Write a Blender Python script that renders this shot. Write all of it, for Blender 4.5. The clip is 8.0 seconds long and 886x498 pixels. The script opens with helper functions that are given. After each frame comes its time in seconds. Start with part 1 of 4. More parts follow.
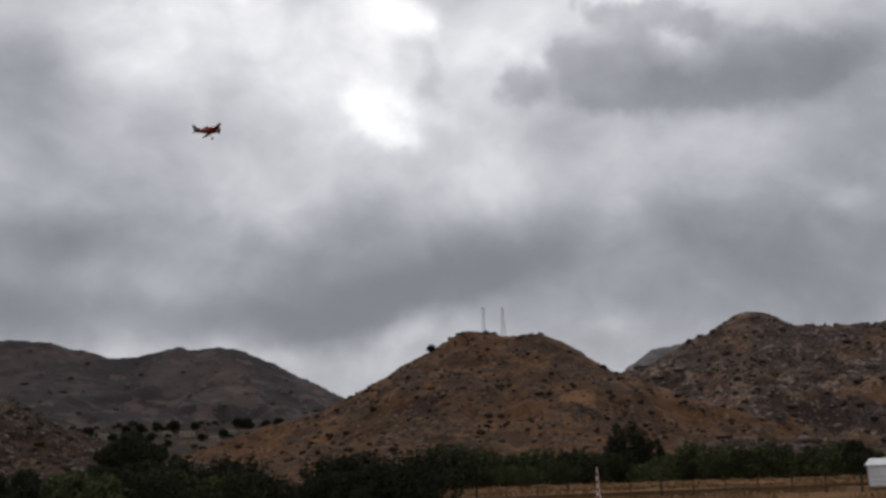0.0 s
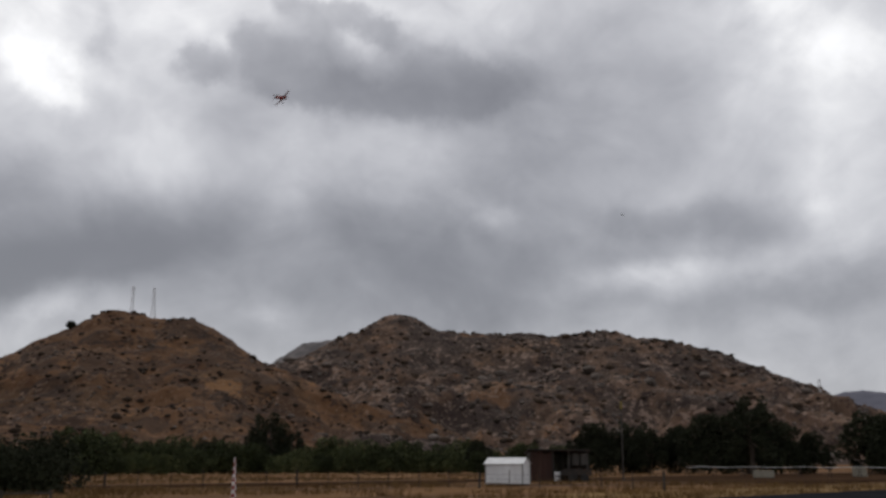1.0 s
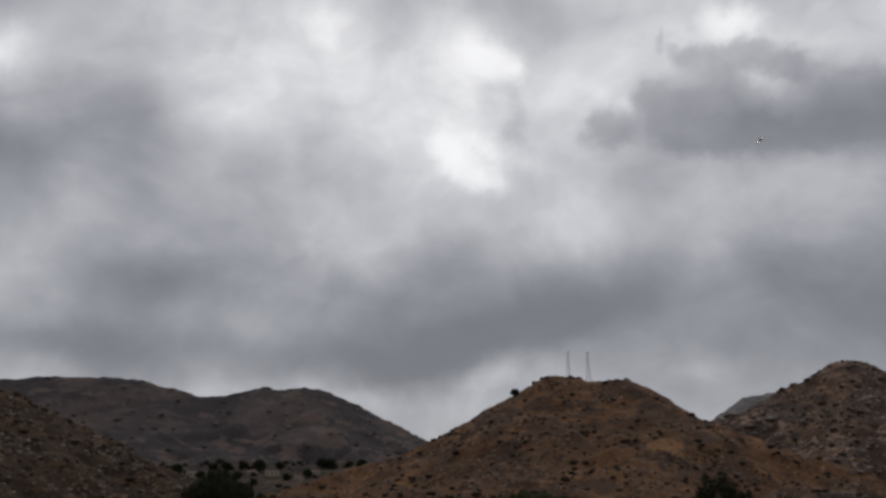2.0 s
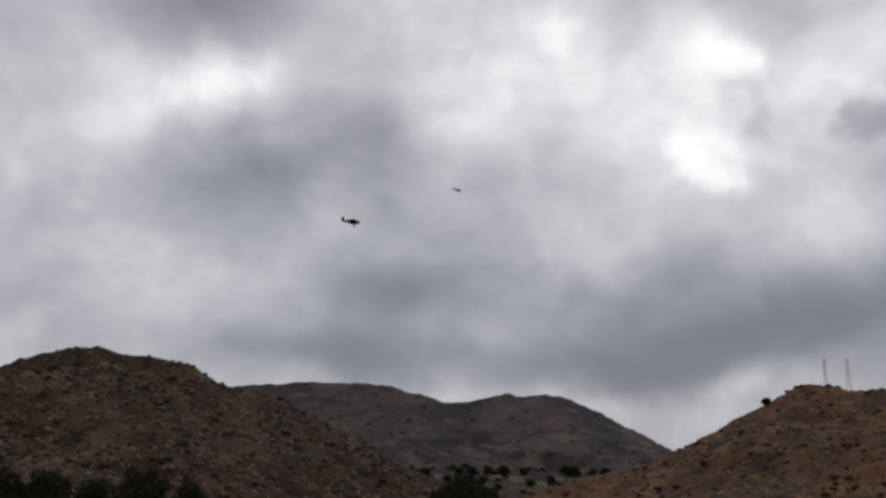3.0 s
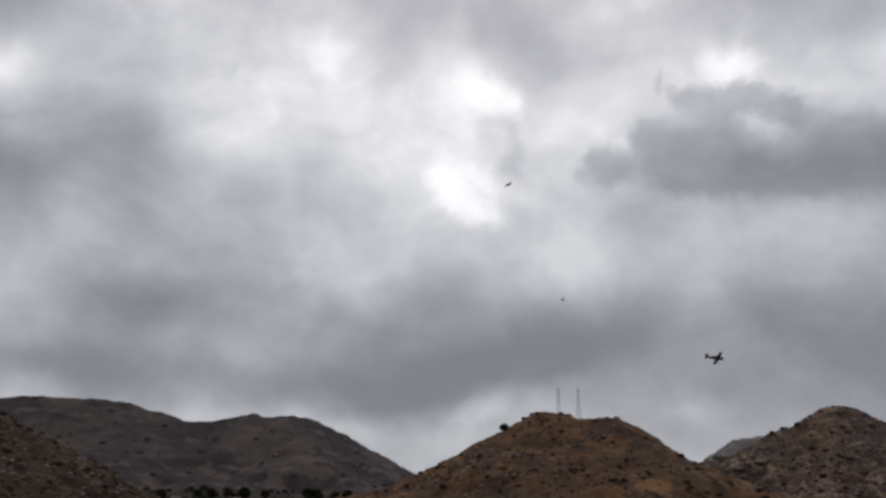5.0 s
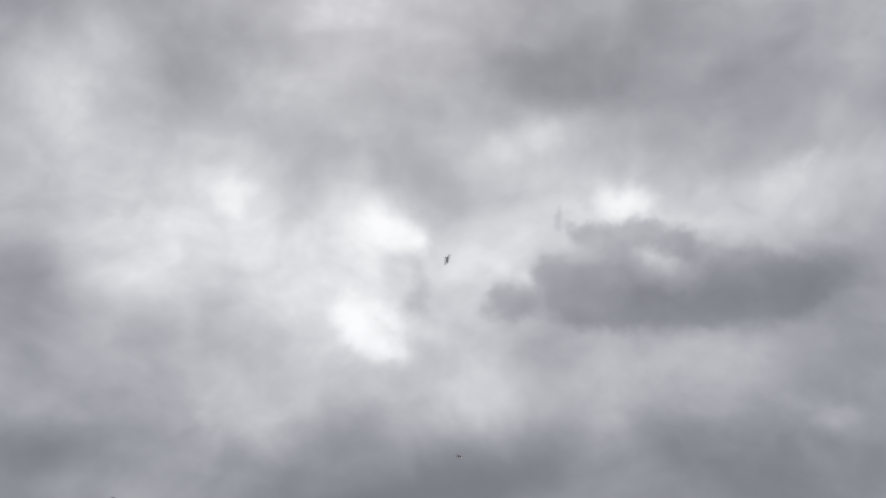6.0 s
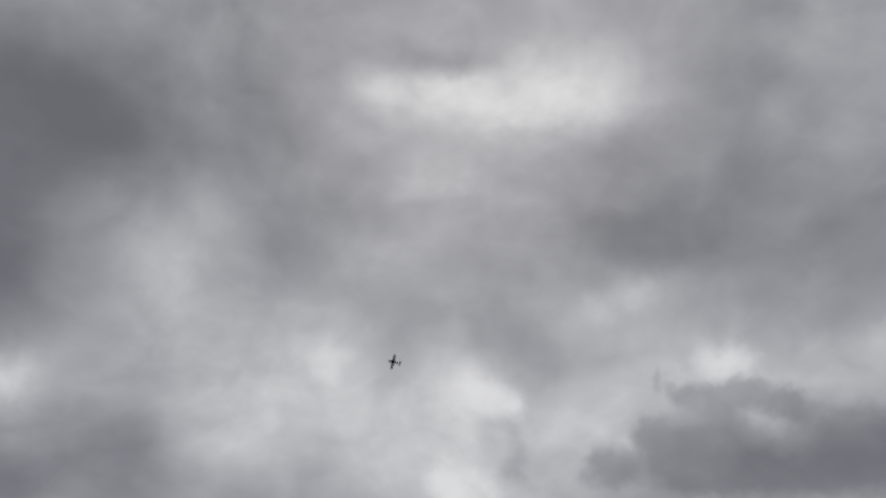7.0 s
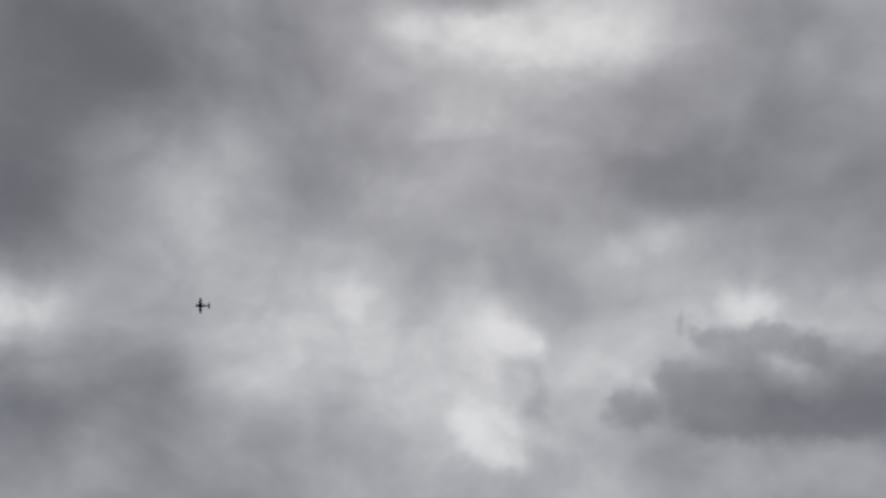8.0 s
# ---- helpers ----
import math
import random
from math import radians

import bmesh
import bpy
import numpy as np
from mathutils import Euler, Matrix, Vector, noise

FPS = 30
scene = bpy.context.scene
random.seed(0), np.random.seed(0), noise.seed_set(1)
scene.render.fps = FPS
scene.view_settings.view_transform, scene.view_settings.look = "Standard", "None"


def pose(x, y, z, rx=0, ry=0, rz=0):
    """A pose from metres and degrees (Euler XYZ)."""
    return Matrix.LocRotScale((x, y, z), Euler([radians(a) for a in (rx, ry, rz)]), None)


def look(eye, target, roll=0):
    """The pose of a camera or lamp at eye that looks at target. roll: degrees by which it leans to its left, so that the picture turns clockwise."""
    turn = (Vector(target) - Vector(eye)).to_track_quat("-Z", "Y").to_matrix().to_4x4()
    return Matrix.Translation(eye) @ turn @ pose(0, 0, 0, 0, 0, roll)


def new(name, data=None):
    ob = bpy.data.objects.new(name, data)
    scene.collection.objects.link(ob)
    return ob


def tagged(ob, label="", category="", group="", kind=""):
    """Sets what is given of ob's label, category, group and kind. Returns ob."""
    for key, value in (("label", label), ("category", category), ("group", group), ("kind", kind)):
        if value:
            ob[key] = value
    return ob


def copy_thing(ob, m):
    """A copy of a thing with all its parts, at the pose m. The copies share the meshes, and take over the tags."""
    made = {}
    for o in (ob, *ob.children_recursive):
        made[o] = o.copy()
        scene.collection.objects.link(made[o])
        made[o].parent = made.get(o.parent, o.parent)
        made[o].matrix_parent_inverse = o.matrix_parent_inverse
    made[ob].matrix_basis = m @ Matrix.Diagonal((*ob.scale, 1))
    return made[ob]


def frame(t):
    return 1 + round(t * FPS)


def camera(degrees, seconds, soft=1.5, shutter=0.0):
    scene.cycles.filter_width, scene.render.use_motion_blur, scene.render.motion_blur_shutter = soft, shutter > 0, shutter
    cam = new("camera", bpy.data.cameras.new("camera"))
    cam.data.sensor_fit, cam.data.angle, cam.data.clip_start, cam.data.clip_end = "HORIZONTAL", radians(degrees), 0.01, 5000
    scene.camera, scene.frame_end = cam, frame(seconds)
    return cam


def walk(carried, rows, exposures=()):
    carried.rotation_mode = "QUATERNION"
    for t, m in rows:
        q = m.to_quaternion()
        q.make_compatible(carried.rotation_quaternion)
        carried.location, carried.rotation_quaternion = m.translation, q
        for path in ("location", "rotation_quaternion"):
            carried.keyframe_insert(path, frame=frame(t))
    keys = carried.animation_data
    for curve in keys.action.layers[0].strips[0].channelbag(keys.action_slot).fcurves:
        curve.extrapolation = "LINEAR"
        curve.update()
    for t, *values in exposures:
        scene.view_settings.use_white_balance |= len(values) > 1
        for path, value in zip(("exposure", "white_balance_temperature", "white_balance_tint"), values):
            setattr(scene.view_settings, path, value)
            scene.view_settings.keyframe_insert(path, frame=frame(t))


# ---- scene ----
cam = camera(49.5, 8.0, soft=3.0)


def aim(yaw, pitch, roll):
    """Eye height above the field, then yaw, tilt and roll in degrees."""
    return pose(0, 0, 1.7, 0, 0, yaw) @ pose(0, 0, 0, pitch) @ pose(0, 0, 0, 0, roll) @ pose(0, 0, 0, 90)


PATH = [(0.0, 0.0, 13.38, 1.81), (0.2, -7.16, 13.18, 1.75), (0.5, -13.80, 12.45, 1.24), (0.7, -16.89, 12.29, 0.71),
        (1.0, -20.40, 12.55, 0.00), (1.2, -21.09, 13.06, -0.72), (1.5, -18.23, 14.42, -0.88), (1.7, -11.00, 15.79, -0.23),
        (1.9, -1.15, 15.55, 0.21), (2.0, 5.15, 16.02, 0.10), (2.1, 11.44, 16.16, -0.28), (2.2, 16.94, 15.80, -1.38),
        (2.6, 21.8, 16.0, -2.0), (3.0, 19.8, 16.15, -2.4),
        (3.3, 17.52, 16.26, -2.53), (3.5, 16.13, 16.32, -2.94), (4.0, 12.17, 16.88, -2.17), (4.5, 8.59, 17.59, -1.80),
        (5.8, -0.59, 19.21, 0.33), (6.0, -1.17, 26.06, 1.40), (6.2, 0.05, 27.91, -0.12), (6.5, 2.32, 34.83, 0.03),
        (7.0, 5.21, 35.84, -0.54), (7.5, 8.55, 33.20, -1.98), (8.0, 6.89, 32.23, -2.33)]
walk(cam, [(t, aim(y, p, r)) for t, y, p, r in PATH],
     exposures=[(0.0, 0.05), (1.2, 0.05), (1.6, 0.0), (2.0, -0.16), (2.3, -0.14), (3.3, 0.02), (4.5, 0.0), (5.8, -0.05), (6.2, -0.17), (6.6, -0.46), (7.0, -0.55), (8.0, -0.55)])

# ---- world: broken overcast over a clear sky ----
SUN_EL, SUN_AZ = 48.0, -2.0
world = bpy.data.worlds.new("overcast_sky")
scene.world = world
world.use_nodes = True
wt = world.node_tree
wt.nodes.clear()


def wn(kind, **inputs):
    n = wt.nodes.new(kind)
    for k, v in inputs.items():
        n.inputs[k].default_value = v
    return n


def wmath(op, a, b=None, c=None):
    n = wt.nodes.new("ShaderNodeMath")
    n.operation = op
    for i, v in enumerate((a, b, c)):
        if v is None:
            continue
        if isinstance(v, (int, float)):
            n.inputs[i].default_value = v
        else:
            wt.links.new(v, n.inputs[i])
    return n.outputs[0]


def wvec(op, a, b=None, s=None):
    n = wt.nodes.new("ShaderNodeVectorMath")
    n.operation = op
    for i, v in enumerate((a, b)):
        if v is None:
            continue
        if isinstance(v, tuple):
            n.inputs[i].default_value = v
        else:
            wt.links.new(v, n.inputs[i])
    if s is not None:
        n.inputs["Scale"].default_value = s
    return n.outputs[0]


def wnoise(vec, scale, detail=5, rough=0.55, colour=False):
    n = wn("ShaderNodeTexNoise", Scale=scale, Detail=detail, Roughness=rough)
    wt.links.new(vec, n.inputs["Vector"])
    return n.outputs["Color" if colour else "Fac"]


way = wt.nodes.new("ShaderNodeTexCoord").outputs["Generated"]


def bearings(strength, scale, detail, rough=0.55):
    """Bearing and height above the horizon in degrees, with billowing edges."""
    shift = wvec("SCALE", wvec("SUBTRACT", wnoise(way, scale, detail, rough, True), (0.5, 0.5, 0.5)), s=strength)
    moved = wvec("NORMALIZE", wvec("ADD", way, shift))
    sep = wt.nodes.new("ShaderNodeSeparateXYZ")
    wt.links.new(moved, sep.inputs[0])
    az = wmath("MULTIPLY", wmath("ARCTAN2", sep.outputs["X"], sep.outputs["Y"]), 57.29578)
    el = wmath("MULTIPLY", wmath("ARCSINE", sep.outputs["Z"]), 57.29578)
    com = wt.nodes.new("ShaderNodeCombineXYZ")
    wt.links.new(az, com.inputs["X"])
    wt.links.new(el, com.inputs["Y"])
    return com.outputs[0]


SOFT = bearings(0.11, 5.0, 6, 0.54)
CRISP = bearings(0.09, 9.0, 7, 0.56)
CURL = bearings(0.060, 15.0, 7, 0.62)


def lobe(where, az, el, wide, high, turn, amount):
    m = wt.nodes.new("ShaderNodeMapping")
    m.vector_type = "TEXTURE"
    m.inputs["Location"].default_value = (az, el, 0)
    m.inputs["Rotation"].default_value = (0, 0, radians(turn))
    m.inputs["Scale"].default_value = (wide, high, 1)
    wt.links.new(where, m.inputs["Vector"])
    g = wt.nodes.new("ShaderNodeTexGradient")
    g.gradient_type = "SPHERICAL"
    wt.links.new(m.outputs[0], g.inputs[0])
    r = wn("ShaderNodeMapRange")
    r.interpolation_type = "SMOOTHSTEP"
    r.inputs["To Max"].default_value = amount
    wt.links.new(g.outputs["Fac"], r.inputs["Value"])
    return r.outputs["Result"]


layer = {"soft": -1.05, "crisp": 0.0, "gap": 0.0, "curl": 0.0}


def patch(az, el, wide, high, turn, stops):
    """A wide thin (bright) or thick (grey) part of the cloud layer."""
    layer["soft"] = wmath("ADD", lobe(SOFT, az, el, wide, high, turn, stops), layer["soft"])


def bank(az, el, wide, high, turn, amount):
    """Part of a lower, darker cloud with soft ragged edges."""
    layer["crisp"] = wmath("ADD", lobe(CRISP, az, el, wide, high, turn, amount), layer["crisp"])


def gap(az, el, wide, high, turn, amount):
    """A bright ragged break where the layer is thin."""
    layer["gap"] = wmath("ADD", lobe(CURL, az, el, wide, high, turn, amount), layer["gap"])


def rag(az, el, wide, high, turn, amount):
    """Part of the low dark cloud with curled, crisp edges."""
    layer["curl"] = wmath("ADD", lobe(CURL, az, el, wide, high, turn, amount), layer["curl"])


def cloud_layer():
    patch(-24.4, 22.8, 10.5, 6.5, -2, 0.12)
    patch(-11.6, 24.3, 15.4, 10.2, -2, 0.12)
    patch(-15.5, 18.6, 6.3, 3.2, -2, 0.15)
    patch(-2.0, 23.1, 8.8, 10.2, -2, 0.22)
    patch(-10.5, 22.4, 19.2, 8.1, -2, 0.28)
    patch(2.8, 24.0, 9.4, 6.5, -2, 0.25)
    patch(7.6, 25.9, 10.8, 5.9, -2, 0.18)
    patch(22.4, 9.2, 9.3, 4.9, -2, -0.40)
    patch(-22.5, 8.1, 9.3, 5.4, -2, -0.15)
    patch(-7.7, 6.6, 8.1, 2.7, -2, -0.25)
    patch(16.8, 17.2, 23.7, 3.2, -2, 0.18)
    patch(-23.6, 11.8, 14.3, 5.9, -2, -0.25)
    patch(4.1, 14.9, 6.7, 2.2, -2, -0.18)
    patch(14.1, 12.3, 18.2, 4.9, -2, -0.20)
    patch(-5.7, 10.2, 19.7, 4.3, 3, -0.55)
    patch(-20.8, 9.1, 17.5, 2.4, -2, -0.35)
    patch(-15.5, 7.3, 19.6, 1.5, -2, 0.12)
    patch(17.0, 9.1, 20.7, 3.8, -2, -0.35)
    patch(9.8, 8.8, 4.9, 1.5, -2, 0.25)
    patch(-5.0, 15.4, 6.1, 2.2, -2, -0.30)
    patch(-10.5, 16.8, 6.2, 3.2, -27, 0.20)
    patch(2.5, 18.0, 6.8, 3.2, -2, 0.20)
    patch(23.7, 14.6, 3.9, 1.3, -17, 0.20)
    bank(-5.0, 10.0, 14.2, 2.7, 6, 0.90)
    bank(1.5, 11.3, 7.1, 2.2, 18, 0.50)
    bank(-5.6, 15.2, 6.1, 1.6, -7, 0.45)
    bank(-22.6, 9.4, 10.9, 2.2, -2, 0.60)
    bank(-24.3, 13.0, 6.6, 2.7, -2, 0.45)
    gap(-2.3, 8.6, 3.3, 1.7, 28, 0.90)
    gap(-7.7, 6.9, 6.0, 1.4, -32, 0.25)
    gap(10.0, 8.8, 2.7, 1.1, -2, 0.50)
    patch(34.2, 20.1, 7.5, 7.5, 1, -0.10)
    patch(35.9, 13.2, 13.3, 3.0, 1, -0.30)
    patch(44.7, 21.9, 9.9, 7.5, 1, 0.60)
    patch(23.3, 25.7, 25.1, 4.9, 1, 0.30)
    patch(10.7, 25.2, 25.0, 5.9, 1, 0.15)
    patch(10.0, 8.1, 9.3, 3.2, 1, -0.32)
    patch(25.1, 9.1, 13.6, 2.4, 1, -0.15)
    patch(42.6, 6.8, 10.9, 3.8, 1, -0.32)
    patch(40.9, 25.8, 4.8, 3.2, 1, 0.35)
    patch(43.9, 15.8, 6.2, 5.9, 1, 0.35)
    patch(14.6, 16.9, 15.8, 4.3, 1, 0.15)
    patch(0.0, 13.3, 15.0, 4.9, 1, -0.35)
    patch(18.3, 10.4, 23.0, 2.7, 1, -0.25)
    patch(39.8, 9.1, 17.5, 2.2, 1, -0.40)
    patch(44.1, 7.1, 9.2, 2.2, 1, 0.10)
    patch(33.5, 10.8, 9.9, 1.5, 1, 0.35)
    bank(33.9, 22.1, 5.2, 5.9, 1, 0.40)
    bank(34.8, 17.8, 5.7, 3.8, 1, 0.50)
    bank(36.5, 13.3, 10.5, 2.2, -3, 0.90)
    bank(30.6, 14.4, 5.6, 2.2, -14, 0.50)
    bank(1.7, 12.1, 11.6, 2.4, 1, 0.60)
    bank(39.1, 9.2, 14.2, 1.6, 1, 0.50)
    bank(43.0, 20.0, 8.0, 1.9, 1, 0.35)
    gap(33.5, 11.0, 7.1, 1.1, 4, 0.60)
    gap(24.1, 14.6, 4.5, 1.2, -29, 0.35)
    gap(42.8, 13.7, 1.9, 3.8, 11, 0.50)
    gap(43.8, 22.7, 7.0, 3.8, 1, 0.70)
    gap(40.8, 25.6, 4.2, 2.2, 1, 0.70)
    gap(-1.1, 10.0, 3.3, 1.4, 1, 0.45)
    patch(-36.4, 25.3, 10.1, 5.9, 3, 0.45)
    patch(-41.5, 22.7, 8.8, 5.9, 3, 0.32)
    patch(-34.5, 19.1, 14.8, 4.9, 8, -0.03)
    patch(-25.1, 21.9, 5.2, 8.1, -32, -0.12)
    patch(-35.7, 13.5, 12.7, 3.2, 3, 0.35)
    patch(-26.9, 18.0, 4.0, 3.8, 3, 0.25)
    patch(-22.4, 13.7, 10.0, 3.2, 3, -0.25)
    patch(-27.5, 10.0, 16.4, 2.2, 3, -0.35)
    patch(-7.9, 9.5, 12.6, 3.2, 8, -0.45)
    patch(-24.7, 8.7, 14.2, 1.3, 3, 0.12)
    patch(-9.9, 6.9, 10.3, 1.4, 3, 0.08)
    patch(-15.6, 26.0, 13.8, 8.1, 33, 0.08)
    patch(-26.5, 24.9, 4.8, 2.2, 3, 0.25)
    gap(-35.6, 24.8, 6.5, 3.8, 3, 0.80)
    gap(-41.8, 17.2, 1.4, 2.2, 3, 0.60)
    gap(-27.6, 18.3, 2.3, 2.7, 43, 0.40)
    gap(-18.9, 26.9, 3.6, 2.4, 3, 0.45)
    gap(-12.3, 29.0, 3.1, 1.6, 3, 0.50)
    gap(-13.5, 16.8, 1.4, 3.2, 33, 0.40)
    bank(-34.6, 20.1, 9.8, 2.7, 11, 0.20)
    bank(-23.1, 23.3, 4.1, 5.4, -32, 0.20)
    bank(-22.4, 14.0, 5.0, 2.7, 3, 0.40)
    bank(-8.3, 8.5, 7.6, 1.8, 6, 0.70)
    bank(-28.5, 10.1, 10.4, 1.4, 3, 0.50)
    bank(0.1, 17.0, 10.1, 1.6, 8, 0.35)
    patch(-16.8, 36.1, 6.0, 5.9, -16, -0.30)
    patch(-23.2, 32.5, 5.8, 8.1, 9, 0.35)
    patch(-24.9, 22.4, 6.4, 10.8, -16, -0.12)
    patch(-11.2, 26.5, 16.9, 9.2, -1, 0.03)
    patch(-6.2, 39.9, 6.3, 2.7, -1, 0.30)
    patch(16.2, 35.2, 27.7, 5.9, -1, -0.12)
    patch(5.1, 31.7, 7.0, 3.8, -1, 0.25)
    patch(26.6, 28.1, 9.2, 2.2, 9, 0.25)
    patch(25.1, 18.5, 10.2, 9.2, -1, -0.30)
    patch(0.8, 12.9, 49.8, 3.2, -1, -0.50)
    patch(15.1, 16.6, 22.5, 3.2, -1, -0.12)
    patch(21.8, 14.6, 13.4, 7.0, -1, -0.38)
    patch(8.8, 29.4, 11.1, 3.2, -1, 0.25)
    patch(-25.6, 19.5, 8.6, 7.0, 3, 0.42)
    patch(-21.2, 27.1, 25.4, 7.0, 3, 0.22)
    patch(-7.2, 26.4, 19.9, 7.5, -1, 0.15)
    patch(-4.2, 24.1, 3.5, 5.9, -1, 0.10)
    patch(-21.5, 15.4, 12.3, 3.2, -1, -0.25)
    bank(8.3, 36.1, 8.7, 3.2, -11, 0.50)
    bank(21.4, 33.0, 15.4, 2.7, -5, 0.55)
    bank(-16.7, 35.8, 4.0, 4.3, -21, 0.40)
    gap(-23.6, 34.0, 2.6, 3.2, 9, 0.30)
    gap(-23.8, 30.5, 3.8, 2.7, -1, 0.35)
    gap(5.9, 32.0, 5.7, 2.2, -1, 0.25)
    gap(24.4, 28.5, 3.7, 1.2, 14, 0.50)
    gap(23.0, 14.5, 3.3, 1.6, -21, 0.40)
    patch(19.3, 21.6, 17.4, 4.3, -1, -0.28)
    rag(19.3, 21.9, 12.8, 2.5, -1, 1.10)
    rag(10.7, 22.1, 7.6, 1.9, -1, 1.00)
    rag(15.0, 20.7, 8.6, 1.8, -5, 0.80)
    rag(22.9, 23.0, 7.0, 2.7, 7, 0.80)
    rag(5.5, 22.7, 2.3, 1.9, -1, 1.00)
    rag(4.8, 23.4, 1.1, 1.4, 9, 0.50)
    rag(7.8, 24.5, 2.1, 2.4, -1, 1.00)
    rag(9.4, 23.5, 3.5, 2.4, -1, 0.80)
    rag(9.1, 27.2, 0.7, 1.6, -6, 0.75)
    rag(10.4, 26.5, 1.3, 1.6, 29, 0.50)
    rag(12.5, 26.7, 4.2, 1.1, -1, 0.80)
    rag(13.2, 25.7, 3.6, 1.4, -11, 0.60)
    rag(15.4, 25.6, 3.6, 1.3, -21, 0.70)
    rag(18.3, 24.0, 3.5, 2.2, -21, 0.60)
    rag(12.3, 23.9, 3.5, 1.4, -1, 0.55)
    rag(-0.7, 23.1, 1.8, 1.9, -1, 0.80)
    rag(-2.0, 25.5, 1.3, 1.9, 44, 0.35)
    rag(-0.5, 24.8, 1.5, 1.8, -21, 0.45)
    gap(15.5, 24.1, 3.0, 1.2, -26, 0.75)
    rag(13.8, 24.7, 7.1, 2.2, -1, 0.45)
    rag(10.6, 25.2, 3.6, 2.2, -1, 0.35)
    patch(14.2, 22.3, 14.0, 4.3, 2, -0.14)
    gap(13.5, 28.0, 3.7, 1.8, -9, 1.00)
    gap(10.5, 27.4, 1.8, 0.9, -1, 0.40)
    gap(6.5, 24.2, 1.2, 1.1, 29, 0.50)
    gap(-2.4, 27.3, 3.9, 2.2, -16, 0.90)
    gap(-0.5, 26.1, 1.6, 1.9, 29, 0.60)
    gap(-3.8, 21.8, 3.5, 2.2, -21, 1.00)
    gap(-2.3, 20.1, 3.4, 1.5, -16, 0.80)
    gap(-4.2, 24.4, 2.0, 3.2, -1, 0.30)
    patch(-2.7, 27.5, 5.5, 3.2, -1, 0.25)
    patch(-3.4, 21.4, 5.2, 3.2, -1, 0.25)
    patch(13.5, 27.6, 5.5, 2.7, -1, 0.30)
    patch(-33.9, 40.4, 17.0, 7.5, 2, -1.20)
    patch(-36.0, 32.3, 9.6, 9.7, 2, -1.00)
    patch(-26.7, 39.6, 5.6, 4.3, 2, 0.10)
    patch(-23.0, 33.0, 5.8, 5.4, 2, 0.03)
    patch(-20.9, 42.0, 5.8, 5.9, 2, -0.35)
    patch(0.1, 44.5, 21.2, 4.9, 2, 0.85)
    patch(-6.0, 46.8, 9.4, 1.6, 2, -0.50)
    patch(-7.3, 37.0, 13.5, 7.0, 2, 0.10)
    patch(14.0, 37.1, 22.3, 5.9, 2, -0.35)
    patch(19.4, 43.2, 11.1, 3.2, -18, -0.20)
    patch(7.5, 32.3, 8.3, 2.7, 2, 0.30)
    patch(-15.2, 28.0, 11.0, 3.8, 12, 0.10)
    patch(-14.6, 20.2, 14.9, 6.5, 2, -0.38)
    patch(-33.5, 25.0, 6.5, 3.2, 2, 0.45)
    patch(-29.8, 19.8, 11.5, 5.4, 2, -0.75)
    patch(-23.9, 22.3, 5.2, 5.9, 32, -0.35)
    gap(0.1, 44.5, 14.4, 2.7, -6, 0.90)
    gap(-11.5, 45.1, 3.8, 1.6, 2, 0.40)
    gap(-23.4, 33.3, 2.6, 2.7, 22, 0.35)
    gap(-26.7, 39.6, 4.2, 2.7, -38, 0.40)
    gap(-33.3, 25.3, 3.6, 2.7, 2, 0.30)
    gap(-6.6, 40.0, 4.9, 2.2, 2, 0.30)
    gap(7.9, 32.6, 5.8, 1.6, 2, 0.20)
    bank(-32.5, 41.1, 12.9, 3.2, -8, 0.70)
    bank(-36.2, 31.9, 5.7, 7.0, 2, 0.60)
    bank(-20.8, 41.3, 4.3, 4.3, -18, 0.50)
    bank(11.1, 35.9, 12.6, 3.2, 2, 0.60)
    bank(-30.2, 19.1, 8.0, 3.2, 2, 0.60)
    bank(-23.8, 22.0, 3.5, 4.9, 32, 0.40)
    bank(-10.3, 32.8, 8.3, 2.2, 2, 0.35)


def steps(value, low, high, top):
    n = wn("ShaderNodeMapRange", **{"From Min": low, "From Max": high, "To Max": top})
    n.interpolation_type = "SMOOTHSTEP"
    wt.links.new(value, n.inputs["Value"])
    return n.outputs["Result"]


cloud_layer()
sep = wt.nodes.new("ShaderNodeSeparateXYZ")
wt.links.new(way, sep.inputs[0])
flat = wt.nodes.new("ShaderNodeCombineXYZ")
wt.links.new(sep.outputs["X"], flat.inputs["X"])
wt.links.new(sep.outputs["Y"], flat.inputs["Y"])
wt.links.new(wmath("MULTIPLY", sep.outputs["Z"], 1.3), flat.inputs["Z"])
drift = wvec("SCALE", wvec("SUBTRACT", wnoise(flat.outputs[0], 5.0, 3, 0.5, True), (0.5, 0.5, 0.5)), s=0.13)
rolling = wvec("ADD", flat.outputs[0], drift)
billow = wmath("SUBTRACT", wnoise(rolling, 6.0, 6, 0.5), 0.5)
puffs = wmath("SUBTRACT", wnoise(rolling, 11.0, 5, 0.5), 0.5)
lumps = wmath("SUBTRACT", wnoise(rolling, 19.0, 4, 0.5), 0.5)
fine = wmath("SUBTRACT", wnoise(way, 26.0, 6, 0.58), 0.5)
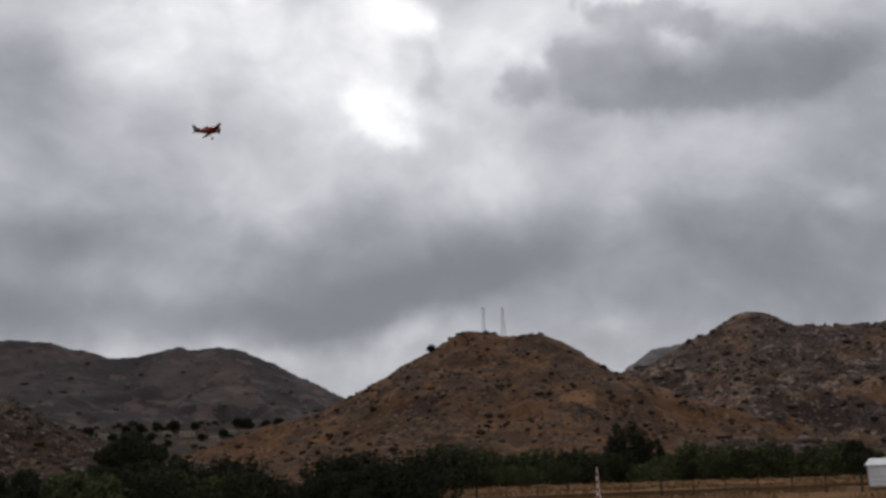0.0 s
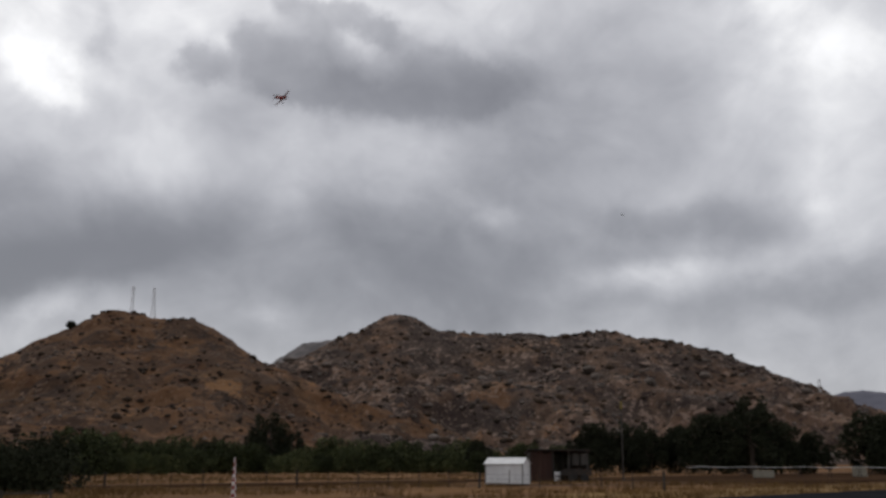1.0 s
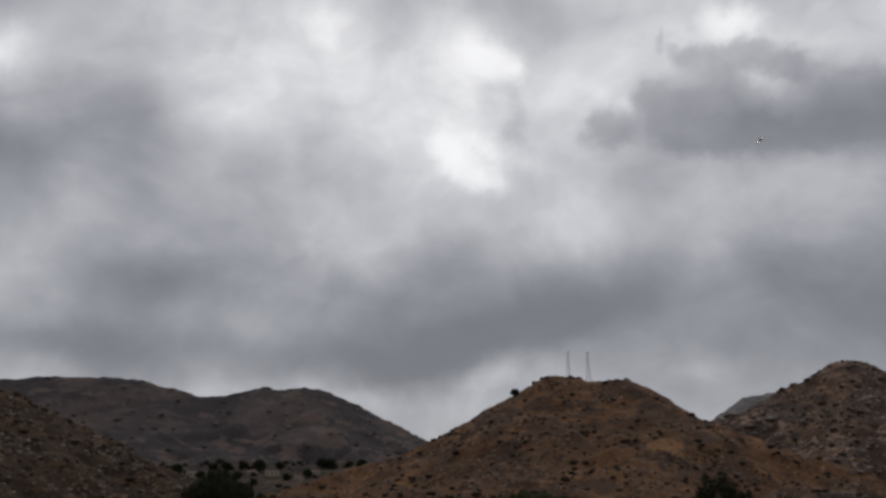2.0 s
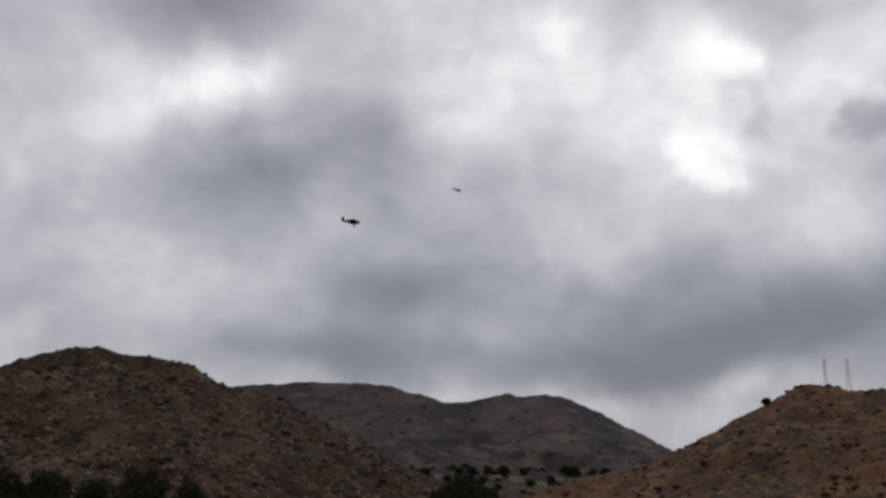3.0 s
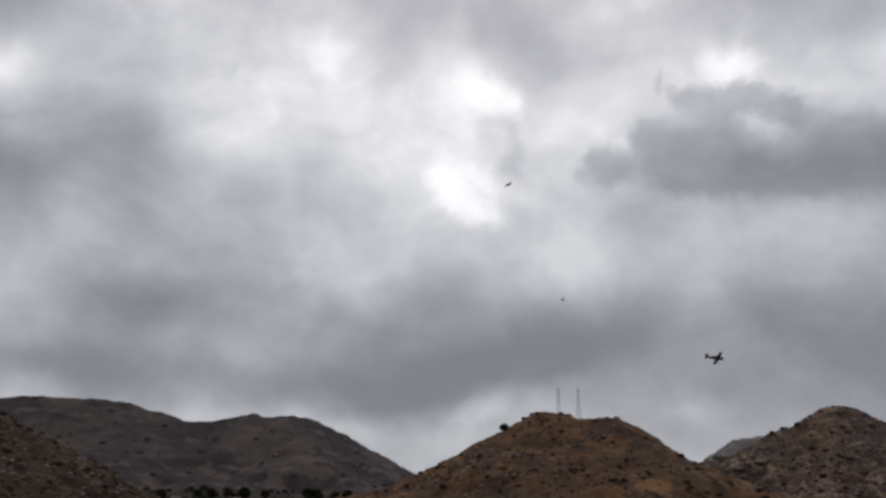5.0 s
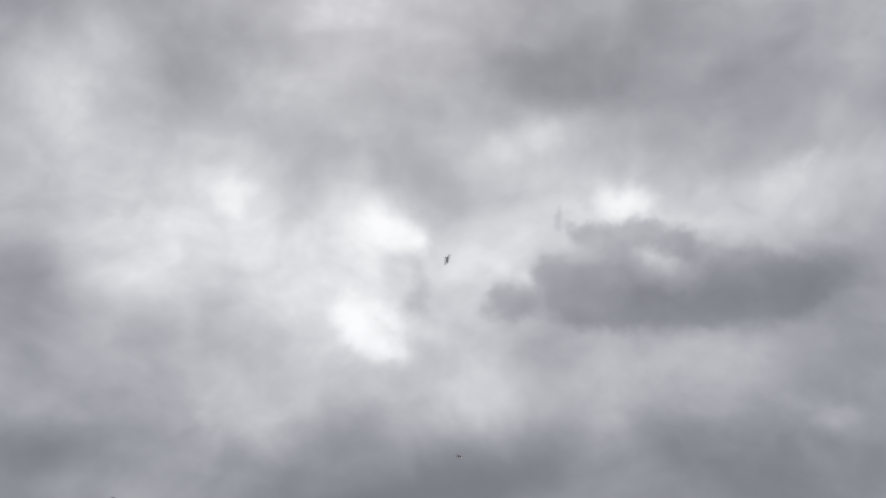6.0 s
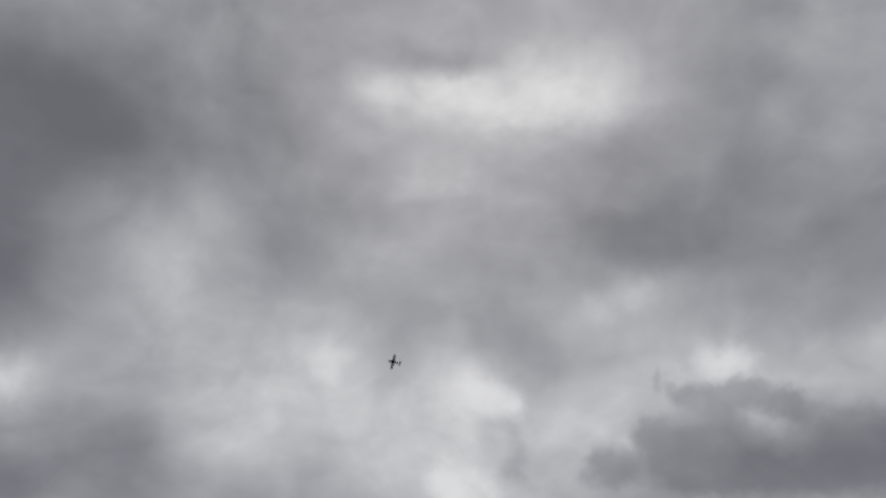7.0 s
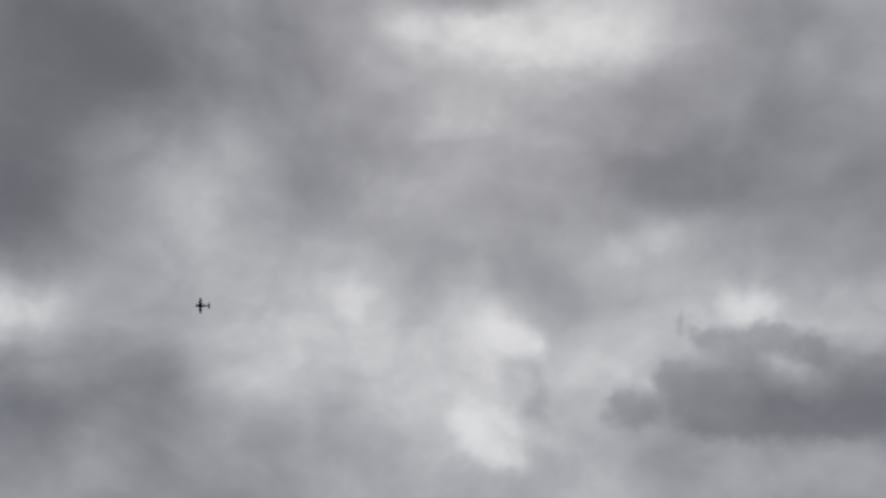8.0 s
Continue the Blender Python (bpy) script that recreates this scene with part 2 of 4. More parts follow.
# all in stops of brightness
light = wmath("MULTIPLY_ADD", billow, 0.9, layer["soft"])
light = wmath("MULTIPLY_ADD", puffs, 0.85, light)
light = wmath("MULTIPLY_ADD", lumps, 0.50, light)
light = wmath("MULTIPLY_ADD", fine, 0.12, light)
low_cloud = wmath("MULTIPLY_ADD", fine, 0.35, wmath("MULTIPLY_ADD", puffs, 0.6, layer["crisp"]))
light = wmath("SUBTRACT", light, steps(low_cloud, 0.05, 1.15, 0.40))
torn = wmath("MULTIPLY_ADD", fine, 0.7, wmath("MULTIPLY_ADD", puffs, 0.9, layer["gap"]))
light = wmath("ADD", light, steps(torn, 0.0, 1.5, 0.58))
curled = wmath("MULTIPLY_ADD", fine, 0.9, wmath("MULTIPLY_ADD", puffs, 1.1, layer["curl"]))
light = wmath("SUBTRACT", light, wmath("MULTIPLY", steps(curled, 0.12, 1.2, 0.56), wmath("MULTIPLY_ADD", lumps, 1.6, 1.0)))
light = wmath("SMOOTH_MAX", light, -2.3, 0.5)
light = wmath("SMOOTH_MIN", light, 0.05, 0.5)
grey = wmath("POWER", 2.0, light)
ramp = wt.nodes.new("ShaderNodeValToRGB")
for e, (p, c) in zip(ramp.color_ramp.elements, ((0.2, (0.895, 0.905, 1.0)), (0.85, (0.985, 0.985, 1.0)))):
    e.position, e.color = p, (*c, 1)
wt.links.new(grey, ramp.inputs["Fac"])
tint = wt.nodes.new("ShaderNodeVectorMath")
tint.operation = "SCALE"
wt.links.new(ramp.outputs["Color"], tint.inputs[0])
wt.links.new(wmath("MULTIPLY", grey, 1.05), tint.inputs["Scale"])
blue = wt.nodes.new("ShaderNodeTexSky")
blue.sky_type, blue.sun_disc = "NISHITA", False
blue.sun_elevation, blue.sun_rotation = radians(SUN_EL), radians(SUN_AZ)
clear = wvec("SCALE", blue.outputs[0], s=0.1)
mix = wn("ShaderNodeMix")
mix.data_type = "RGBA"
mix.inputs["Factor"].default_value = 0.95
wt.links.new(clear, mix.inputs["A"])
wt.links.new(tint.outputs[0], mix.inputs["B"])
back = wn("ShaderNodeBackground", Strength=1.0)
wt.links.new(mix.outputs["Result"], back.inputs["Color"])
out = wt.nodes.new("ShaderNodeOutputWorld")
wt.links.new(back.outputs[0], out.inputs["Surface"])

sun = new("sun", bpy.data.lights.new("sun", "SUN"))
sun.data.energy, sun.data.angle, sun.data.color = 0.6, radians(14), (1.0, 0.95, 0.88)
sun_way = Vector((math.sin(radians(SUN_AZ)) * math.cos(radians(SUN_EL)), math.cos(radians(SUN_AZ)) * math.cos(radians(SUN_EL)), math.sin(radians(SUN_EL))))
sun.matrix_world = look(sun_way * 100, (0, 0, 0))


# ---- materials ----
def mat(name, tones, scale=1.0, rough=0.8, metal=0.0, bump=0.3, bump_scale=None, patchy=0.12, per_piece=0.0, stretch=(1, 1, 1), span=(0.42, 0.88), mottle=(), spec=0.3):
    """Tones blended by noise at two scales; fine relief."""
    m = bpy.data.materials.new(name)
    m.use_nodes = True
    nt = m.node_tree
    bsdf = nt.nodes["Principled BSDF"]
    co = nt.nodes.new("ShaderNodeTexCoord")
    mp = nt.nodes.new("ShaderNodeMapping")
    mp.inputs["Scale"].default_value = stretch
    nt.links.new(co.outputs["Object"], mp.inputs["Vector"])

    def ns(s, d):
        n = nt.nodes.new("ShaderNodeTexNoise")
        n.inputs["Scale"].default_value, n.inputs["Detail"].default_value, n.inputs["Roughness"].default_value = s, d, 0.6
        nt.links.new(mp.outputs[0], n.inputs["Vector"])
        return n.outputs["Fac"]

    big, small = ns(scale * patchy, 4), ns(scale, 5)
    ad = nt.nodes.new("ShaderNodeMath")
    ad.operation = "MULTIPLY_ADD"
    nt.links.new(small, ad.inputs[0])
    ad.inputs[1].default_value = 0.55
    half = nt.nodes.new("ShaderNodeMath")
    half.operation = "MULTIPLY"
    nt.links.new(big, half.inputs[0])
    half.inputs[1].default_value = 0.75
    nt.links.new(half.outputs[0], ad.inputs[2])
    value = ad.outputs[0]
    if per_piece:
        info = nt.nodes.new("ShaderNodeObjectInfo")
        geo = nt.nodes.new("ShaderNodeNewGeometry")
        s1 = nt.nodes.new("ShaderNodeMath")
        s1.operation = "ADD"
        nt.links.new(info.outputs["Random"], s1.inputs[0])
        nt.links.new(geo.outputs["Random Per Island"], s1.inputs[1])
        s2 = nt.nodes.new("ShaderNodeMath")
        s2.operation = "MULTIPLY_ADD"
        nt.links.new(s1.outputs[0], s2.inputs[0])
        s2.inputs[1].default_value = per_piece
        nt.links.new(value, s2.inputs[2])
        s3 = nt.nodes.new("ShaderNodeMath")
        s3.operation = "SUBTRACT"
        nt.links.new(s2.outputs[0], s3.inputs[0])
        s3.inputs[1].default_value = per_piece
        value = s3.outputs[0]
    cr = nt.nodes.new("ShaderNodeValToRGB")
    while len(cr.color_ramp.elements) < len(tones):
        cr.color_ramp.elements.new(0.5)
    for i, (e, c) in enumerate(zip(cr.color_ramp.elements, tones)):
        e.position, e.color = span[0] + (span[1] - span[0]) * i / max(1, len(tones) - 1), (*c, 1)
    nt.links.new(value, cr.inputs["Fac"])
    colour = cr.outputs["Color"]
    for tone, grain, low, amount in mottle:
        # ragged clumps of another cover, gathered in larger drifts
        drift = nt.nodes.new("ShaderNodeMath")
        drift.operation = "MULTIPLY_ADD"
        nt.links.new(ns(grain * 0.16, 3), drift.inputs[0])
        drift.inputs[1].default_value = 0.6
        nt.links.new(ns(grain, 4), drift.inputs[2])
        mr = nt.nodes.new("ShaderNodeMapRange")
        mr.interpolation_type = "SMOOTHSTEP"
        mr.inputs["From Min"].default_value, mr.inputs["From Max"].default_value, mr.inputs["To Max"].default_value = low, low + 0.07, amount
        nt.links.new(drift.outputs[0], mr.inputs["Value"])
        mx = nt.nodes.new("ShaderNodeMix")
        mx.data_type = "RGBA"
        nt.links.new(mr.outputs["Result"], mx.inputs["Factor"])
        nt.links.new(colour, mx.inputs["A"])
        mx.inputs["B"].default_value = (*tone, 1)
        colour = mx.outputs["Result"]
    nt.links.new(colour, bsdf.inputs["Base Color"])
    bsdf.inputs["Specular IOR Level"].default_value = spec
    bsdf.inputs["Roughness"].default_value, bsdf.inputs["Metallic"].default_value = rough, metal
    if bump:
        b = nt.nodes.new("ShaderNodeBump")
        b.inputs["Strength"].default_value = bump
        b.inputs["Distance"].default_value = 0.15 / (bump_scale or scale)
        nt.links.new(ns((bump_scale or scale) * 2.3, 6), b.inputs["Height"])
        nt.links.new(b.outputs[0], bsdf.inputs["Normal"])
    return m


HILL_GOLD = mat("dry_grass_slope", [(0.070, 0.034, 0.019), (0.103, 0.053, 0.026), (0.140, 0.072, 0.036), (0.214, 0.118, 0.062)], 0.035, 0.95, bump=0.7, bump_scale=0.06, patchy=0.2, span=(0.46, 0.84),
                mottle=(((0.077, 0.045, 0.025), 0.008, 0.80, 0.65), ((0.058, 0.036, 0.025), 0.022, 0.81, 0.75), ((0.040, 0.026, 0.020), 0.055, 0.86, 0.8), ((0.030, 0.021, 0.016), 0.12, 0.88, 0.8), ((0.240, 0.123, 0.051), 0.014, 0.93, 0.7), ((0.259, 0.174, 0.124), 0.15, 0.95, 0.65), ((0.248, 0.165, 0.116), 0.26, 0.93, 0.5)), spec=0.1)
HILL_BROWN = mat("brown_boulder_slope", [(0.034, 0.019, 0.011), (0.052, 0.031, 0.017), (0.076, 0.045, 0.026), (0.121, 0.076, 0.044)], 0.05, 0.95, bump=0.8, patchy=0.2, span=(0.46, 0.84),
                 mottle=(((0.028, 0.018, 0.013), 0.020, 0.79, 0.75), ((0.102, 0.061, 0.031), 0.012, 0.90, 0.6), ((0.017, 0.012, 0.009), 0.06, 0.85, 0.85), ((0.014, 0.010, 0.008), 0.15, 0.88, 0.85), ((0.139, 0.094, 0.063), 0.11, 0.91, 0.7), ((0.171, 0.122, 0.087), 0.24, 0.90, 0.6)), spec=0.1)
HILL_ROCK = mat("rocky_chaparral_slope", [(0.062, 0.039, 0.027), (0.105, 0.066, 0.045), (0.146, 0.091, 0.062), (0.226, 0.151, 0.108)], 0.045, 0.95, bump=0.9, patchy=0.2, span=(0.46, 0.84),
                mottle=(((0.057, 0.044, 0.038), 0.007, 0.76, 0.8), ((0.185, 0.118, 0.073), 0.009, 0.88, 0.65), ((0.053, 0.038, 0.032), 0.018, 0.81, 0.75), ((0.036, 0.026, 0.023), 0.05, 0.85, 0.8), ((0.033, 0.024, 0.020), 0.12, 0.88, 0.8), ((0.298, 0.212, 0.165), 0.08, 0.91, 0.7), ((0.203, 0.110, 0.058), 0.016, 0.92, 0.7), ((0.286, 0.212, 0.168), 0.20, 0.90, 0.6)), spec=0.1)
# chaparral with distance haze mixed into the tones: greyer, low contrast
HILL_HAZE_GREY = mat("hazed_chaparral_slope", [(0.060, 0.048, 0.046), (0.072, 0.057, 0.054), (0.086, 0.067, 0.062), (0.110, 0.086, 0.078)], 0.022, 0.95, bump=0.6, patchy=0.2, span=(0.46, 0.84),
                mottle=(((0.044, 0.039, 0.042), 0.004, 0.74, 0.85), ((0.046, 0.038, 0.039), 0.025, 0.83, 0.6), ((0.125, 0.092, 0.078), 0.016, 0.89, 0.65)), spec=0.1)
HILL_SCRUB = mat("valley_scrub_slope", [(0.022, 0.017, 0.014), (0.037, 0.028, 0.022), (0.058, 0.043, 0.031), (0.106, 0.076, 0.054)], 0.04, 0.95, bump=0.7, patchy=0.2, span=(0.46, 0.84),
                 mottle=(((0.019, 0.015, 0.014), 0.02, 0.80, 0.8), ((0.014, 0.012, 0.010), 0.06, 0.86, 0.8), ((0.119, 0.085, 0.056), 0.035, 0.93, 0.7)), spec=0.1)
# rock lightened to pale grey so its colour stands in for haze
HILL_HAZE_PALE = mat("haze_paled_rock_slope", [(0.100, 0.092, 0.092), (0.155, 0.142, 0.138), (0.21, 0.19, 0.182), (0.27, 0.25, 0.238)], 0.04, 0.95, bump=1.0, patchy=0.2, span=(0.48, 0.84), spec=0.1)
# blue of the air over the farthest range, painted into its base colour
HILL_HAZE_BLUE = mat("blue_hazed_range_slope", [(0.10, 0.10, 0.125), (0.14, 0.14, 0.17), (0.17, 0.17, 0.205)], 0.01, 0.95, bump=0.5)
THICKET = mat("brown_thicket", [(0.030, 0.022, 0.016), (0.052, 0.037, 0.026), (0.085, 0.060, 0.042)], 0.25, 0.95, bump=0.8, per_piece=0.25, spec=0.05)
# scrub seen through haze: paler, greyer tones than SHRUB carry the haze
SHRUB_HAZE = mat("haze_greyed_scrub", [(0.054, 0.045, 0.046), (0.064, 0.053, 0.053), (0.076, 0.062, 0.060)], 0.2, 0.95, bump=0.5, per_piece=0.15, spec=0.05)
SHRUB = mat("dark_shrub", [(0.016, 0.013, 0.011), (0.030, 0.024, 0.019), (0.056, 0.043, 0.032)], 0.5, 0.95, bump=0.8, per_piece=0.2, spec=0.05)
BOULDER = mat("weathered_granite", [(0.060, 0.048, 0.040), (0.112, 0.090, 0.075), (0.20, 0.165, 0.140)], 0.4, 0.9, bump=0.6, per_piece=0.2)
FIELD = mat("dry_field", [(0.056, 0.028, 0.013), (0.111, 0.055, 0.022), (0.183, 0.093, 0.034), (0.280, 0.153, 0.066)], 0.55, 0.95, bump=0.8, patchy=0.09, stretch=(0.25, 1, 1),
            mottle=(((0.059, 0.029, 0.016), 0.12, 0.86, 0.75), ((0.318, 0.181, 0.085), 0.22, 0.88, 0.75)), spec=0.1)
VERGE = mat("golden_verge_grass", [(0.09, 0.053, 0.020), (0.155, 0.092, 0.033), (0.225, 0.137, 0.051), (0.30, 0.195, 0.085)], 0.7, 0.95, bump=0.8, patchy=0.15, stretch=(0.3, 1, 1), spec=0.1)
DIRT = mat("bare_dirt", [(0.030, 0.018, 0.012), (0.052, 0.031, 0.019), (0.085, 0.051, 0.029)], 0.8, 1.0, bump=0.7, stretch=(0.3, 1, 1), spec=0.0)
ASPHALT = mat("asphalt", [(0.014, 0.014, 0.016), (0.022, 0.022, 0.025), (0.034, 0.033, 0.035)], 3.0, 1.0, bump=0.3, spec=0.0)
STRAW = mat("dry_grass_blades", [(0.085, 0.048, 0.019), (0.16, 0.096, 0.038), (0.26, 0.168, 0.075)], 0.8, 0.9, bump=0, per_piece=0.2, spec=0.1)
LEAF = mat("willow_leaves", [(0.024, 0.030, 0.013), (0.060, 0.070, 0.030), (0.125, 0.132, 0.056)], 0.35, 0.85, bump=0, per_piece=0.22, spec=0.1)
LEAF_DARK = mat("dark_leaves", [(0.015, 0.017, 0.010), (0.030, 0.034, 0.019), (0.052, 0.058, 0.032)], 0.35, 0.85, bump=0, per_piece=0.12, spec=0.08)
BARK = mat("bark", [(0.03, 0.024, 0.018), (0.07, 0.055, 0.042), (0.12, 0.095, 0.075)], 6.0, 0.95, bump=0.8, stretch=(1, 1, 0.2))
STEEL = mat("galvanised_steel", [(0.50, 0.50, 0.50), (0.60, 0.60, 0.60), (0.68, 0.68, 0.68)], 0.6, 0.6, 0.0, bump=0.1)
WHITE = mat("white_painted_metal", [(0.50, 0.50, 0.49), (0.68, 0.68, 0.67), (0.80, 0.80, 0.79)], 2.0, 0.55, bump=0.15, stretch=(1, 1, 0.3))
WOOD_RED = mat("weathered_red_boards", [(0.022, 0.011, 0.009), (0.042, 0.021, 0.016), (0.080, 0.041, 0.031)], 3.0, 0.9, bump=0.5, per_piece=0.1, stretch=(2, 2, 0.25))
WOOD_GREY = mat("weathered_grey_timber", [(0.024, 0.021, 0.019), (0.05, 0.045, 0.04), (0.10, 0.09, 0.08)], 3.0, 0.9, bump=0.5, per_piece=0.1, stretch=(2, 2, 0.25))
IRON = mat("rusty_dark_iron", [(0.020, 0.018, 0.017), (0.045, 0.038, 0.033), (0.10, 0.060, 0.040)], 4.0, 0.75, 0.3, bump=0.3)
RED_CHECK = mat("red_fabric_check", [(0.15, 0.018, 0.017), (0.24, 0.028, 0.025), (0.31, 0.045, 0.04)], 6.0, 0.8, bump=0.1)
WHITE_CHECK = mat("white_fabric_check", [(0.52, 0.50, 0.48), (0.68, 0.66, 0.64), (0.78, 0.76, 0.74)], 6.0, 0.8, bump=0.1)
YELLOW = mat("yellow_marker_paint", [(0.12, 0.09, 0.02), (0.18, 0.135, 0.03), (0.24, 0.18, 0.05)], 4.0, 0.7, bump=0.1)
RED = mat("red_model_paint", [(0.12, 0.014, 0.014), (0.20, 0.022, 0.020), (0.27, 0.033, 0.03)], 4.0, 0.35, bump=0.03)
RED_GREY = mat("grey_red_model_paint", [(0.05, 0.028, 0.027), (0.085, 0.045, 0.043), (0.16, 0.11, 0.105)], 5.0, 0.4, bump=0.03)
MAROON = mat("dark_red_model_paint", [(0.022, 0.010, 0.011), (0.036, 0.016, 0.016), (0.055, 0.024, 0.022)], 4.0, 0.4, bump=0.03)
OLIVE = mat("dark_grey_model_paint", [(0.018, 0.020, 0.022), (0.030, 0.033, 0.036), (0.05, 0.052, 0.055)], 4.0, 0.45, bump=0.03)
SILVER = mat("silver_model_paint", [(0.34, 0.34, 0.35), (0.46, 0.46, 0.47), (0.56, 0.56, 0.57)], 4.0, 0.35, 0.4, bump=0.03)
BLACK = mat("black_rubber", [(0.010, 0.010, 0.010), (0.018, 0.018, 0.018), (0.03, 0.03, 0.03)], 8.0, 0.7, bump=0.1)
GLASS = mat("smoked_canopy", [(0.015, 0.018, 0.020), (0.025, 0.028, 0.03), (0.035, 0.04, 0.045)], 2.0, 0.12, bump=0)
PLASTER = mat("house_plaster", [(0.223, 0.186, 0.130), (0.298, 0.248, 0.180), (0.347, 0.298, 0.223)], 0.6, 0.9, bump=0.1)
TANK = mat("dull_cream_tank", [(0.16, 0.145, 0.11), (0.24, 0.22, 0.17), (0.32, 0.30, 0.24)], 1.2, 0.7, bump=0.1)
ROOF = mat("house_roof", [(0.09, 0.065, 0.052), (0.14, 0.10, 0.08), (0.2, 0.15, 0.12)], 1.5, 0.9, bump=0.3)


# ---- building helpers ----
def part(name, bm, material, parent=None, label="", smooth=False):
    me = bpy.data.meshes.new(name)
    bm.to_mesh(me)
    bm.free()
    return dressed(name, me, material, parent, label, smooth)


def dressed(name, me, material, parent=None, label="", smooth=False):
    me.materials.append(material)
    if smooth:
        me.polygons.foreach_set("use_smooth", [True] * len(me.polygons))
    ob = new(name, me)
    ob.parent = parent
    return tagged(ob, label)


def raw(name, verts, faces):
    me = bpy.data.meshes.new(name)
    me.from_pydata([tuple(v) for v in verts], [], [tuple(f) for f in faces])
    me.update()
    return me


def box(bm, x0, y0, z0, x1, y1, z1, bevel=0.0, m=None):
    r = bmesh.ops.create_cube(bm, size=1)
    vs = r["verts"]
    for v in vs:
        v.co = Vector(((x0 + x1) / 2 + v.co.x * (x1 - x0), (y0 + y1) / 2 + v.co.y * (y1 - y0), (z0 + z1) / 2 + v.co.z * (z1 - z0)))
    if bevel:
        es = list({e for v in vs for e in v.link_edges})
        vs = bmesh.ops.bevel(bm, geom=es, offset=bevel, segments=2, affect="EDGES")["verts"]
    if m is not None:
        bmesh.ops.transform(bm, matrix=m, verts=list({v for v in vs if v.is_valid}))
    return bm


def tube(bm, a, b, ra, rb=None, sides=8):
    """A tapered rod from a to b."""
    a, b = Vector(a), Vector(b)
    rb = ra if rb is None else rb
    q = (b - a).to_track_quat("Z", "Y")
    rings = []
    for p, r in ((a, ra), (b, rb)):
        rings.append([bm.verts.new(p + q @ Vector((r * math.cos(6.28319 * k / sides), r * math.sin(6.28319 * k / sides), 0))) for k in range(sides)])
    for k in range(sides):
        bm.faces.new((rings[0][k], rings[0][(k + 1) % sides], rings[1][(k + 1) % sides], rings[1][k]))
    bm.faces.new(rings[0][::-1])
    bm.faces.new(rings[1])
    return bm


def loft(bm, rings):
    """Skins closed rings of equal count, capped at both ends."""
    vs = [[bm.verts.new(p) for p in r] for r in rings]
    n = len(vs[0])
    for a, b in zip(vs, vs[1:]):
        for k in range(n):
            bm.faces.new((a[k], a[(k + 1) % n], b[(k + 1) % n], b[k]))
    bm.faces.new(vs[0][::-1])
    bm.faces.new(vs[-1])
    bmesh.ops.recalc_face_normals(bm, faces=bm.faces)
    return bm


def on_bearing(az, r, z=0.0):
    return Vector((r * math.sin(radians(az)), r * math.cos(radians(az)), z))


# ---- ground ----
def make_ground():
    ticks = sorted({*range(-4800, 4801, 400), *range(-400, 401, 20)})
    n = len(ticks)
    verts = []
    for y in ticks:
        for x in ticks:
            near = max(abs(x), abs(y)) <= 400
            verts.append((x, y, 0.05 * noise.noise(Vector((x / 45, y / 45, 0))) - 0.05 if near else -0.1))
    faces = [(j * n + i, j * n + i + 1, (j + 1) * n + i + 1, (j + 1) * n + i) for j in range(n - 1) for i in range(n - 1)]
    ob = dressed("ground", raw("ground", verts, faces), FIELD)
    tagged(ob, "dry tan grass field on flat valley floor", "ground", kind="structure")


make_ground()


def strip(name, x0, x1, y0, y1, z, material, label, wobble, seed):
    """A flat sheet along the runway's direction with uneven long edges, a little above the ground."""
    xs = np.linspace(x0, x1, 140)
    lo = [(x, y0 + wobble * noise.fractal(Vector((x / 9, seed, 0)), 0.8, 2.0, 4), z) for x in xs]
    hi = [(x, y1 + wobble * noise.fractal(Vector((x / 9, seed + 7, 0)), 0.8, 2.0, 4), z) for x in xs]
    n = len(xs)
    verts = lo + hi + [(x, y, -0.3) for x, y, _ in lo] + [(x, y, -0.3) for x, y, _ in hi]
    faces = [(i, i + 1, n + i + 1, n + i) for i in range(n - 1)]
    faces += [(2 * n + i, 2 * n + i + 1, i + 1, i) for i in range(n - 1)] + [(n + i, n + i + 1, 3 * n + i + 1, 3 * n + i) for i in range(n - 1)]
    ob = dressed(name, raw(name, verts, faces), material)
    ob.matrix_basis = pose(0, 0, 0, 0, 0, 24.3)
    return tagged(ob, label, "ground", kind="structure")


strip("runway", -160, 200, 11, 25.2, 0.03, ASPHALT, "dark grey asphalt model runway beside dry grass", 0.3, 3.0)
strip("grass_verge", -40, 210, 25.9, 34, 0.012, VERGE, "golden short dry grass verge along the runway", 2.0, 29.0)
strip("dirt_track", 28, 76, 62, 71, 0.02, DIRT, "bare reddish dirt track across the dry field", 2.5, 11.0)
strip("dirt_field", 80, 230, 37, 72, 0.02, DIRT, "bare brown dirt patch in the dry field", 3.0, 19.0)


# ---- hills ----
def smooth_spine(spine, n=90):
    p = np.array(spine, float)
    s = np.concatenate([[0], np.cumsum(np.linalg.norm(np.diff(p[:, :2], axis=0), axis=1))])
    t = np.linspace(0, s[-1], n)
    q = np.stack([np.interp(t, s, p[:, k]) for k in range(3)], 1)
    for _ in range(2):
        q[1:-1] = 0.25 * q[:-2] + 0.5 * q[1:-1] + 0.25 * q[2:]
    return q


HILLS = {}


